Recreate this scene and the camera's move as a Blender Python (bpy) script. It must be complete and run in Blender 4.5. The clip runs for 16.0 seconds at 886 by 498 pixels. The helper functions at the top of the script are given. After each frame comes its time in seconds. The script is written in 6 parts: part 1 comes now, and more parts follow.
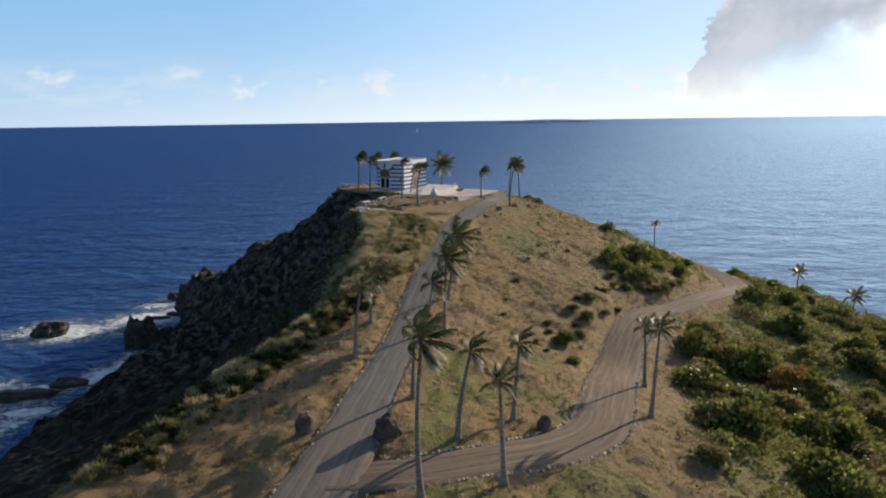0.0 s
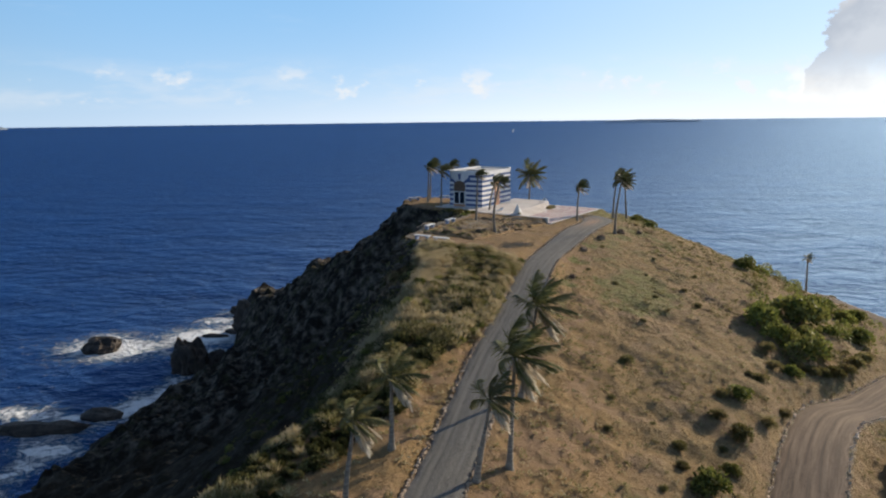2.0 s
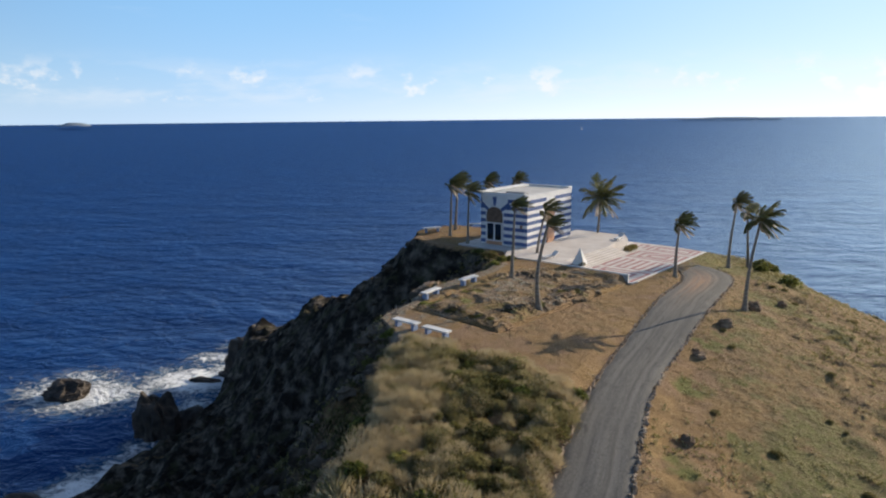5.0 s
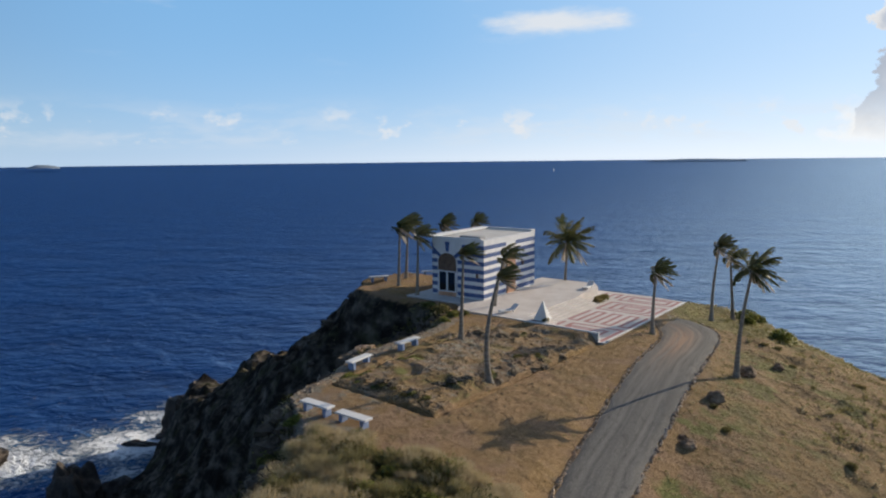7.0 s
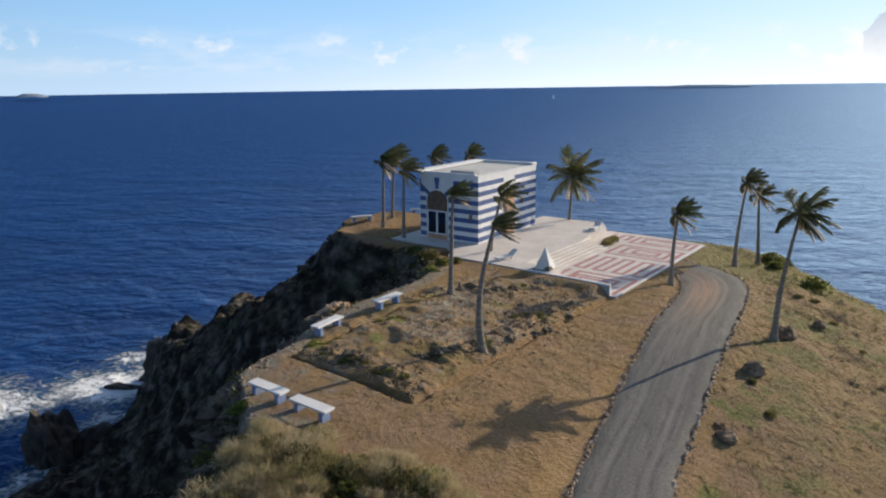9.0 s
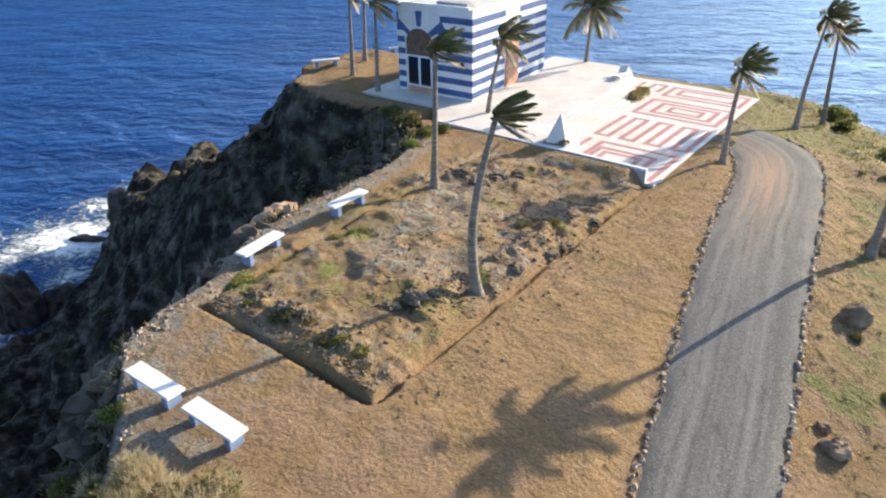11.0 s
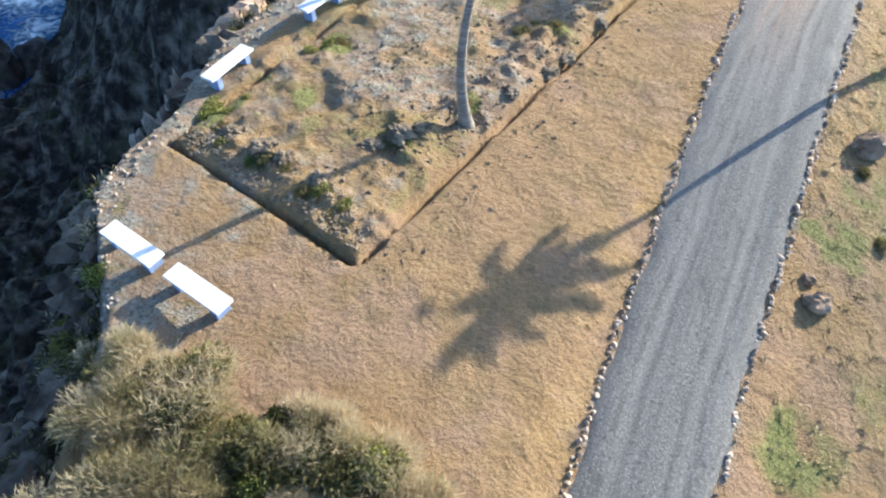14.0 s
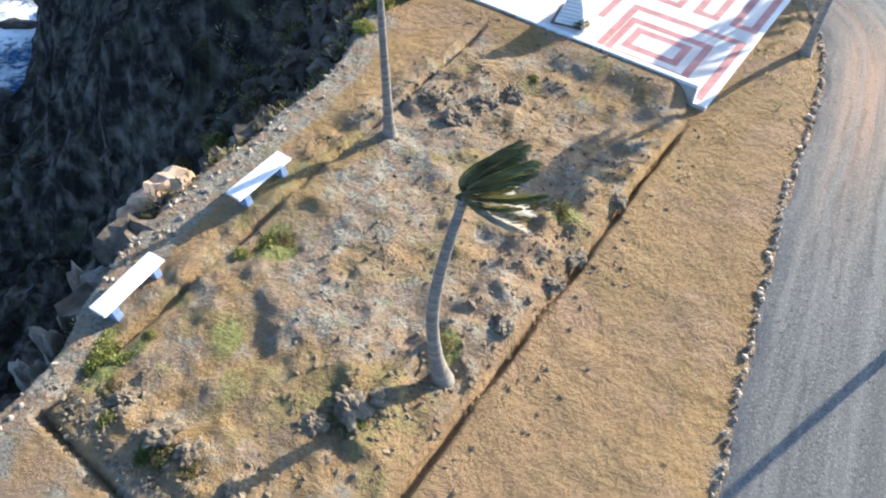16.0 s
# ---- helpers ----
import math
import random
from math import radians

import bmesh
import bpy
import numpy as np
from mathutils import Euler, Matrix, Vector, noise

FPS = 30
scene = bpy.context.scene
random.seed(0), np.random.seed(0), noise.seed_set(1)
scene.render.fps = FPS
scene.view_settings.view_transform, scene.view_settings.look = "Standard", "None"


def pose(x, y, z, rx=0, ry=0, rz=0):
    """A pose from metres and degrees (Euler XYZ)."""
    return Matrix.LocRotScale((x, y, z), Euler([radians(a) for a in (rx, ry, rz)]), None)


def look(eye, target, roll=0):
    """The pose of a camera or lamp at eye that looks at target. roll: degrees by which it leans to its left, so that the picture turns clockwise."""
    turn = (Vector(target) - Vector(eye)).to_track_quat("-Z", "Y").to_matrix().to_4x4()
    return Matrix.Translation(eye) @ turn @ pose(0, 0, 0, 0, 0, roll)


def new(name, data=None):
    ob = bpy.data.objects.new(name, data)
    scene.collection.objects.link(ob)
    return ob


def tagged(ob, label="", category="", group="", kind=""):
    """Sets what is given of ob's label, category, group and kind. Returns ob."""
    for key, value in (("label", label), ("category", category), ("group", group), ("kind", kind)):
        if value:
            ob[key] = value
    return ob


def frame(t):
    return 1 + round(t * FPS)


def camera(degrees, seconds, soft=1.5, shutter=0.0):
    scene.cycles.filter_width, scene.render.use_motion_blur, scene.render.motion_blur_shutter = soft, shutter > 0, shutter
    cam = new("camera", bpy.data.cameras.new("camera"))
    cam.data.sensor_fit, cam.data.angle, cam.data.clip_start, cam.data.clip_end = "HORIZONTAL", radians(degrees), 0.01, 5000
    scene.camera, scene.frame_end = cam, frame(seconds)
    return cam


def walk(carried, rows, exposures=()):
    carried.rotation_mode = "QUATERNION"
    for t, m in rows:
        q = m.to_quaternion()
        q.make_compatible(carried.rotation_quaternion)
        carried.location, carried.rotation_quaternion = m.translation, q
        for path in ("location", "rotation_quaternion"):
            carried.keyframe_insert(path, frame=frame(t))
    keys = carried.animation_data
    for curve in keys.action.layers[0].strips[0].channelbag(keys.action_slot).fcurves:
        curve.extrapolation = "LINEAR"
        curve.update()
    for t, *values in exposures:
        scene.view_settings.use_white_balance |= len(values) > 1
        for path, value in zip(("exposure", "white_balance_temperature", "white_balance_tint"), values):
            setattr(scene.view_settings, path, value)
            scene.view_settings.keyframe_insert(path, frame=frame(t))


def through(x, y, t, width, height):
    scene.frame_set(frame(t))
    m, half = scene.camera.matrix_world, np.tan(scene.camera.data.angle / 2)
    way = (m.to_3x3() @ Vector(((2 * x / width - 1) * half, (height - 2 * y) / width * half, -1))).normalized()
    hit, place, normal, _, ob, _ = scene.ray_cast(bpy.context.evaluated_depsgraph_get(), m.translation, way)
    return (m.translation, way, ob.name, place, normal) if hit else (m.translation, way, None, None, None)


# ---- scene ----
cam = camera(67.3, 16.0, soft=2.1)
PATH = [
    (0, (0.598, 0.183, 60.035), (0.586, 2.146, 59.65), -0.8),
    (0.5, (1.032, 7.292, 60.139), (1.018, 9.254, 59.752), -0.9),
    (1, (1.391, 14.419, 60.14), (1.378, 16.381, 59.753), -0.9),
    (1.5, (1.711, 21.514, 60.14), (1.698, 23.476, 59.754), -0.8),
    (1.6, (1.760, 22.930, 60.160), (1.719, 24.892, 59.774), -0.8),
    (1.7, (1.820, 24.350, 60.200), (1.608, 26.301, 59.814), -0.8),
    (1.8, (1.870, 25.770, 60.250), (1.585, 27.712, 59.864), -0.7),
    (2, (1.979, 28.599, 60.293), (1.689, 30.541, 59.91), -0.7),
    (2.5, (2.119, 35.89, 59.973), (1.829, 37.832, 59.589), -0.5),
    (3, (2.104, 43.0, 60.211), (1.811, 44.941, 59.827), -0.8),
    (3.2, (2.060, 46.120, 60.130), (1.766, 48.061, 59.747), -0.8),
    (3.3, (2.030, 47.690, 60.080), (1.725, 49.629, 59.697), -0.8),
    (3.4, (2.000, 49.260, 60.040), (1.582, 51.178, 59.657), -0.7),
    (3.5, (1.97, 50.82, 60.001), (1.501, 52.726, 59.619), -0.7),
    (4, (1.501, 57.811, 60.022), (1.031, 59.718, 59.637), -0.5),
    (4.5, (1.089, 64.371, 60.154), (0.614, 66.276, 59.772), -0.5),
    (5, (0.9, 69.918, 60.21), (0.42, 71.821, 59.822), -0.6),
    (5.2, (0.767, 71.506, 60.396), (0.288, 73.412, 60.023), -0.6),
    (7.3, (1.655, 81.699, 59.243), (1.25, 83.64, 58.977), -0.6),
    (7.5, (1.636, 82.074, 59.183), (1.233, 84.011, 58.894), -0.6),
    (8, (1.302, 83.787, 59.069), (0.905, 85.713, 58.708), -0.6),
    (8.2, (1.284, 84.569, 58.993), (0.882, 86.49, 58.607), -0.6),
    (10.3, (-1.134, 99.985, 58.912), (-1.516, 101.799, 58.161), -1.5),
    (10.5, (-1.281, 101.072, 58.893), (-1.652, 102.857, 58.071), -1.2),
    (11, (-1.34, 102.975, 58.869), (-1.692, 104.687, 57.895), -1.2),
    (11.5, (-1.141, 103.792, 59.479), (-1.48, 105.413, 58.358), -1.4),
    (12, (-1.074, 103.797, 60.322), (-1.397, 105.318, 59.064), -1.7),
    (12.5, (-1.037, 103.725, 60.852), (-1.342, 105.138, 59.47), -1.8),
    (13, (-1.047, 103.683, 60.884), (-1.327, 104.976, 59.384), -1.9),
    (13.5, (-1.262, 104.615, 60.99), (-1.524, 105.819, 59.415), -2.0),
    (14, (-1.546, 106.719, 61.082), (-1.81, 107.922, 59.506), -2.1),
    (14.5, (-2.073, 109.887, 61.155), (-2.329, 111.087, 59.576), -1.8),
    (15, (-2.531, 113.428, 61.218), (-2.793, 114.631, 59.642), -2.1),
    (15.5, (-2.652, 115.967, 61.162), (-2.919, 117.17, 59.587), -2.5),
    (16, (-2.617, 117.475, 61.101), (-2.883, 118.684, 59.531), -2.5),
]

EXPOSURES = [(0, 0.13, 6850, 10), (5.2, 0.26, 6750, 10), (7.3, -0.02, 6700, 10), (8.2, -0.04, 6700, 10), (10.3, 1.10, 6650, 9), (11.5, 1.36, 6550, 8), (12.5, 1.57, 6150, 7), (13, 1.72, 5950, 7), (13.5, 1.72, 5850, 7), (14.5, 1.67, 5750, 7), (16, 1.65, 5850, 7)]
walk(cam, [(t, look(eye, target, roll)) for t, eye, target, roll in PATH], EXPOSURES)


# ---- sky, sun and exposure ----
SUN_AZ, SUN_EL = radians(45.5), radians(18.2)      # clockwise from ahead, above the horizon
SUN_WAY = Vector((math.sin(SUN_AZ) * math.cos(SUN_EL), math.cos(SUN_AZ) * math.cos(SUN_EL), math.sin(SUN_EL)))

sun = new("sun", bpy.data.lights.new("sun", "SUN"))
sun.data.energy, sun.data.angle, sun.data.color = 4.5, radians(0.55), (1.0, 0.87, 0.685)
sun.matrix_world = look(SUN_WAY * 500, (0, 0, 0))


class Nodes:
    """Short hand for building node trees."""

    def __init__(self, tree):
        self.tree = tree
        tree.nodes.clear()

    def add(self, kind, **props):
        n = self.tree.nodes.new(kind)
        for key, value in props.items():
            if key in ("operation", "blend_type", "data_type", "noise_dimensions", "feature", "attribute_name",
                       "sky_type", "sun_disc", "sun_elevation", "sun_rotation", "altitude", "air_density",
                       "dust_density", "ozone_density", "wave_type", "distance", "bands_direction", "use_clamp"):
                setattr(n, key, value)
        return n

    def link(self, a, b):
        self.tree.links.new(a, b)

    def feed(self, socket, value):
        if isinstance(value, bpy.types.NodeSocket):
            self.link(value, socket)
        else:
            socket.default_value = value

    def math(self, op, a, b=0.0, c=0.0):
        n = self.add("ShaderNodeMath", operation=op)
        for k, v in enumerate((a, b, c)):
            self.feed(n.inputs[k], v)
        return n.outputs[0]

    def vmath(self, op, a, b=(0, 0, 0)):
        n = self.add("ShaderNodeVectorMath", operation=op)
        self.feed(n.inputs[0], a)
        self.feed(n.inputs[1], b)
        return n.outputs["Value"] if op in ("LENGTH", "DOT_PRODUCT", "DISTANCE") else n.outputs[0]

    def noise(self, vector, scale, detail=4.0, rough=0.55, distortion=0.0):
        n = self.add("ShaderNodeTexNoise")
        self.feed(n.inputs["Vector"], vector)
        n.inputs["Scale"].default_value = scale
        n.inputs["Detail"].default_value = detail
        n.inputs["Roughness"].default_value = rough
        n.inputs["Distortion"].default_value = distortion
        return n.outputs["Fac"]

    def cells(self, vector, scale, out="Distance"):
        n = self.add("ShaderNodeTexVoronoi")
        self.feed(n.inputs["Vector"], vector)
        n.inputs["Scale"].default_value = scale
        return n.outputs[out]

    def span(self, value, lo, hi, to0=0.0, to1=1.0):
        n = self.add("ShaderNodeMapRange")
        n.interpolation_type = "SMOOTHSTEP"
        for k, v in enumerate((value, lo, hi, to0, to1)):
            self.feed(n.inputs[k], v)
        return n.outputs[0]

    def mix(self, fac, a, b, mode="MIX"):
        n = self.add("ShaderNodeMix", data_type="RGBA", blend_type=mode)
        self.feed(n.inputs[0], fac)
        for socket, v in ((n.inputs[6], a), (n.inputs[7], b)):
            self.feed(socket, (*v, 1.0) if isinstance(v, tuple) and len(v) == 3 else v)
        return n.outputs[2]

    def coords(self, kind="Object"):
        if kind == "Position":
            return self.add("ShaderNodeNewGeometry").outputs["Position"]
        return self.add("ShaderNodeTexCoord").outputs[kind]

    def scaled(self, vector, s):
        return self.vmath("MULTIPLY", vector, s)

    def attribute(self, name, out="Color"):
        return self.add("ShaderNodeAttribute", attribute_name=name).outputs[out]

    def sep(self, v):
        n = self.add("ShaderNodeSeparateXYZ")
        self.feed(n.inputs[0], v)
        return n.outputs

    def random(self):
        return self.add("ShaderNodeObjectInfo").outputs["Random"]

    def island(self):
        return self.add("ShaderNodeNewGeometry").outputs["Random Per Island"]

    def bump(self, height, strength, distance, normal=None):
        n = self.add("ShaderNodeBump")
        n.inputs["Strength"].default_value = strength
        n.inputs["Distance"].default_value = distance
        self.feed(n.inputs["Height"], height)
        if normal is not None:
            self.link(normal, n.inputs["Normal"])
        return n.outputs[0]

    def finish(self, colour, rough=0.8, normal=None, metal=0.0, spec=0.4, ior=1.45, sheen=0.0, through=0.0):
        p = self.add("ShaderNodeBsdfPrincipled")
        self.feed(p.inputs["Base Color"], (*colour, 1.0) if isinstance(colour, tuple) and len(colour) == 3 else colour)
        self.feed(p.inputs["Roughness"], rough)
        self.feed(p.inputs["Metallic"], metal)
        p.inputs["IOR"].default_value = ior
        p.inputs["Specular IOR Level"].default_value = spec
        if normal is not None:
            self.link(normal, p.inputs["Normal"])
        out = self.add("ShaderNodeOutputMaterial")
        shader = p.outputs[0]
        if through:
            t = self.add("ShaderNodeBsdfTranslucent")
            self.feed(t.inputs["Color"], (*colour, 1.0) if isinstance(colour, tuple) and len(colour) == 3 else colour)
            m = self.add("ShaderNodeMixShader")
            m.inputs[0].default_value = through
            self.link(shader, m.inputs[1])
            self.link(t.outputs[0], m.inputs[2])
            shader = m.outputs[0]
        self.link(shader, out.inputs[0])


def material(name):
    m = bpy.data.materials.new(name)
    m.use_nodes = True
    return m, Nodes(m.node_tree)


def make_world():
    w = bpy.data.worlds.new("sky")
    w.use_nodes = True
    n = Nodes(w.node_tree)
    sky = n.add("ShaderNodeTexSky", sky_type="NISHITA", sun_disc=False, sun_elevation=SUN_EL, sun_rotation=SUN_AZ,
                altitude=50.0, air_density=0.75, dust_density=0.5, ozone_density=3.0)
    way = n.coords("Generated")
    x, y, z = n.sep(way)
    # broken cumulus low over the sea, as a drift of soft cells
    puff = n.noise(n.scaled(way, (1.0, 1.0, 1.6)), 16.0, 6.0, 0.56)
    band = n.math("MULTIPLY", n.span(z, 0.020, 0.034), n.span(z, 0.090, 0.045))
    low = n.math("MULTIPLY", n.span(puff, 0.56, 0.66), band)
    veil = n.math("MULTIPLY", n.span(n.noise(n.scaled(way, (1.0, 1.0, 4.0)), 9.0, 5.0, 0.6), 0.42, 0.66), n.math("MULTIPLY", n.span(z, 0.012, 0.03), n.span(z, 0.10, 0.04)))
    wisp = n.math("MULTIPLY", n.span(n.noise(n.scaled(way, (1.0, 1.0, 4.0)), 4.0, 5.0, 0.6), 0.56, 0.75), n.span(z, 0.10, 0.2))
    haze = n.math("POWER", n.math("SUBTRACT", 1.0, n.math("MINIMUM", n.math("ABSOLUTE", z), 1.0)), 14.0)
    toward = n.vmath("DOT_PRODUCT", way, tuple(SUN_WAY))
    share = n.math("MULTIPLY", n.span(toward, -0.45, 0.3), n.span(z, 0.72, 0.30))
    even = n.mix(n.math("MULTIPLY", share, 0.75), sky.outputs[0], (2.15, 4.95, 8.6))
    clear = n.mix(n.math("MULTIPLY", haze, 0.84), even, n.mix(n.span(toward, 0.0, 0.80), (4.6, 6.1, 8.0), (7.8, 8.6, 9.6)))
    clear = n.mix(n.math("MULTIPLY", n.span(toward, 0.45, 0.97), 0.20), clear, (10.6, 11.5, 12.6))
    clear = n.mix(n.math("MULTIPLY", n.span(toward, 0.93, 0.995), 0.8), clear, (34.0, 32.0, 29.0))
    colour = n.mix(n.math("MULTIPLY", veil, 0.30), clear, (6.8, 7.2, 7.8))
    colour = n.mix(n.math("MULTIPLY", low, 0.62), colour, (7.6, 7.7, 7.9))
    colour = n.mix(n.math("MULTIPLY", wisp, 0.3), colour, (7.5, 7.7, 8.2))
    # a long thin cloud high ahead
    c2 = Vector((math.sin(radians(-2.4)) * 0.98, math.cos(radians(2.4)) * 0.98, 0.189))
    long = n.vmath("LENGTH", n.scaled(n.vmath("SUBTRACT", way, tuple(c2)), (7.4, 7.4, 46.0)))
    long = n.math("ADD", n.math("SUBTRACT", 1.0, long), n.math("MULTIPLY", n.math("SUBTRACT", n.noise(n.scaled(way, (1.0, 1.0, 3.0)), 14.0, 6.0, 0.6), 0.5), 1.3))
    colour = n.mix(n.math("MULTIPLY", n.span(long, 0.0, 0.75), 0.85), colour, (7.2, 7.5, 7.9))
    # one tall cumulus on the sun's side: a billowed edge, a ragged underside that lifts towards the sun, and a low bank beside it
    across = n.math("DIVIDE", x, n.math("MAXIMUM", y, 0.05))
    billow = n.math("SUBTRACT", n.noise(n.scaled(way, (1.0, 1.0, 1.2)), 17.0, 7.0, 0.55), 0.5)
    broad = n.math("SUBTRACT", n.noise(n.scaled(way, (1.0, 1.0, 1.2)), 6.0, 3.0, 0.5), 0.5)
    flank = n.math("MULTIPLY", n.math("SUBTRACT", across, n.math("ADD", 0.372, n.math("MULTIPLY", z, -0.12))), 6.0)
    crest = n.math("MULTIPLY", n.math("SUBTRACT", 0.215, z), 8.0)
    foot = n.math("MULTIPLY", n.math("SUBTRACT", z, n.math("ADD", 0.036, n.math("MULTIPLY", n.math("SUBTRACT", across, 0.368), 0.15))), 10.0)
    ragged = n.math("ADD", n.math("MULTIPLY", billow, 1.5), n.math("MULTIPLY", broad, 1.1))
    rim = n.math("ADD", n.math("MINIMUM", flank, crest), ragged)
    fade = n.span(n.math("ADD", foot, n.math("MULTIPLY", ragged, 0.7)), -0.15, 0.55)
    tall = n.math("MULTIPLY", n.span(rim, 0.0, 0.06), fade)
    shade = n.mix(n.span(n.math("ADD", billow, n.math("MULTIPLY", broad, 1.2)), -0.22, 0.24), (3.8, 4.4, 5.4), (5.3, 5.9, 6.8))
    lit = n.math("MULTIPLY", n.span(rim, 0.26, 0.02), n.span(z, 0.11, 0.17))
    shade = n.mix(n.math("MULTIPLY", lit, 0.8), shade, (8.2, 8.3, 8.4))
    bank = n.math("MULTIPLY", n.math("MULTIPLY", n.span(across, 0.20, 0.34), n.span(across, 0.62, 0.5)), n.math("MULTIPLY", n.span(z, 0.008, 0.024), n.span(z, 0.075, 0.040)))
    bank = n.math("MULTIPLY", bank, n.span(n.math("ADD", billow, broad), -0.06, 0.10))
    colour = n.mix(n.math("MULTIPLY", bank, 0.6), colour, (8.9, 8.8, 8.6))
    colour = n.mix(n.math("MULTIPLY", tall, n.span(y, 0.05, 0.2)), colour, shade)
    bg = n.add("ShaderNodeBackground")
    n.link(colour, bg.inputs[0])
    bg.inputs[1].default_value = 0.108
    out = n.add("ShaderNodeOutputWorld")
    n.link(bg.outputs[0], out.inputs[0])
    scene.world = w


make_world()


# ---- materials ----
def ground_material():
    m, n = material("dry_grass_and_rock")
    p = n.coords("Position")
    mask = n.sep(n.attribute("zone"))
    rock, green, gravel = mask[0], mask[1], mask[2]
    wild = n.math("MULTIPLY", n.math("SUBTRACT", 1.0, rock), n.span(n.sep(p)[0], 6.0, 12.0))
    grain = n.math("ADD", 0.62, n.math("MULTIPLY", wild, 0.38))
    big, mid, fine = n.noise(p, 0.12, 5), n.noise(p, 0.9, 6, 0.65), n.noise(p, 9.0, 5, 0.7)
    blades = n.noise(n.scaled(p, (1.0, 1.0, 0.4)), 34.0, 3, 0.7)
    clump = n.cells(n.vmath("ADD", p, n.scaled(n.add("ShaderNodeTexNoise").outputs["Color"], (0.4, 0.4, 0.4))), 3.4)
    hand = n.noise(p, 3.2, 5, 0.7)
    straw = n.mix(n.span(mid, 0.3, 0.7), (0.232, 0.144, 0.062), (0.334, 0.220, 0.104))
    straw = n.mix(n.span(big, 0.35, 0.7), straw, (0.262, 0.166, 0.092))
    straw = n.mix(n.math("MULTIPLY", n.span(n.noise(p, 0.33, 4, 0.6), 0.47, 0.62), 0.75), straw, (0.272, 0.176, 0.117))
    straw = n.mix(n.math("MULTIPLY", n.span(n.noise(p, 0.55, 5, 0.62), 0.52, 0.64), 0.6), straw, (0.200, 0.138, 0.072))
    straw = n.mix(n.math("MULTIPLY", n.math("MULTIPLY", n.span(hand, 0.50, 0.70), grain), 0.55), straw, (0.165, 0.115, 0.058))
    straw = n.mix(n.math("MULTIPLY", n.span(hand, 0.46, 0.28), 0.5), straw, (0.36, 0.28, 0.155))
    straw = n.mix(n.math("MULTIPLY", n.math("MULTIPLY", n.span(fine, 0.52, 0.72), grain), 0.65), straw, (0.13, 0.088, 0.046))
    straw = n.mix(n.math("MULTIPLY", n.span(blades, 0.5, 0.72), 0.45), straw, (0.42, 0.32, 0.17))
    olive = n.mix(n.span(fine, 0.3, 0.7), (0.098, 0.102, 0.034), (0.240, 0.228, 0.088))
    field = n.mix(n.span(n.math("ADD", green, n.math("MULTIPLY", n.math("SUBTRACT", mid, 0.5), 0.9)), 0.3, 0.65), straw, olive)
    fresh = n.span(n.math("ADD", green, n.math("MULTIPLY", n.math("SUBTRACT", hand, 0.5), 0.8)), 0.62, 0.95)
    field = n.mix(n.math("MULTIPLY", fresh, 0.6), field, n.mix(n.span(fine, 0.3, 0.7), (0.085, 0.098, 0.030), (0.19, 0.195, 0.070)))
    stone = n.mix(n.span(fine, 0.3, 0.75), (0.170, 0.152, 0.118), (0.375, 0.340, 0.275))
    soil = n.mix(n.span(n.math("SUBTRACT", n.noise(p, 1.6, 5), n.math("MULTIPLY", gravel, 0.13)), 0.33, 0.47), stone, (0.272, 0.196, 0.134))
    soil = n.mix(n.math("MULTIPLY", n.span(n.noise(p, 5.5, 5, 0.7), 0.52, 0.66), 0.7), soil, (0.10, 0.078, 0.055))
    soil = n.mix(n.math("MULTIPLY", n.span(n.noise(p, 1.3, 5, 0.65), 0.56, 0.68), 0.6), soil, (0.13, 0.125, 0.04))
    field = n.mix(n.span(n.math("ADD", gravel, n.math("MULTIPLY", n.math("SUBTRACT", mid, 0.5), 1.1)), 0.35, 0.7), field, soil)
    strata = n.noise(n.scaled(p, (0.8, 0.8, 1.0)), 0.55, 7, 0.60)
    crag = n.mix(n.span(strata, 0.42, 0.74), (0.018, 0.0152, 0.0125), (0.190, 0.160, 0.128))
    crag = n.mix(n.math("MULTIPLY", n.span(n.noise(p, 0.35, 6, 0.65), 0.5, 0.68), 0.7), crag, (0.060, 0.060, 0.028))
    # brown slope earth below y 122, darkened further to carry the slope's shade
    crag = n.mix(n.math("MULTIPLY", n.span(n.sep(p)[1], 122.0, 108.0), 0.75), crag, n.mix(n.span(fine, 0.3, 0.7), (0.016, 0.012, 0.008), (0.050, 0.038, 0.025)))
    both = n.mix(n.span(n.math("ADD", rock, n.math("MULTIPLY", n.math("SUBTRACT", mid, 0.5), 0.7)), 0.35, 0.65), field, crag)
    lumps = n.noise(n.scaled(p, (1.0, 0.8, 1.0)), 0.85, 4, 0.6)
    both = n.mix(n.math("MULTIPLY", n.math("MULTIPLY", n.span(lumps, 0.52, 0.36), wild), 0.45), both, (0.120, 0.090, 0.055))
    both = n.mix(n.math("MULTIPLY", n.math("MULTIPLY", n.span(hand, 0.40, 0.56), wild), 0.34), both, (0.37, 0.285, 0.165))
    rough = n.bump(n.math("ADD", n.math("MULTIPLY", n.math("MULTIPLY", lumps, wild), 3.2), n.math("MULTIPLY", mid, 0.8)), 0.9, 0.28)
    rough = n.bump(n.math("ADD", n.math("MULTIPLY", mid, 0.3), n.math("ADD", n.math("MULTIPLY", n.math("MULTIPLY", fine, grain), 0.4), n.math("MULTIPLY", n.math("MULTIPLY", hand, grain), 1.1))), 0.9, 0.28, rough)
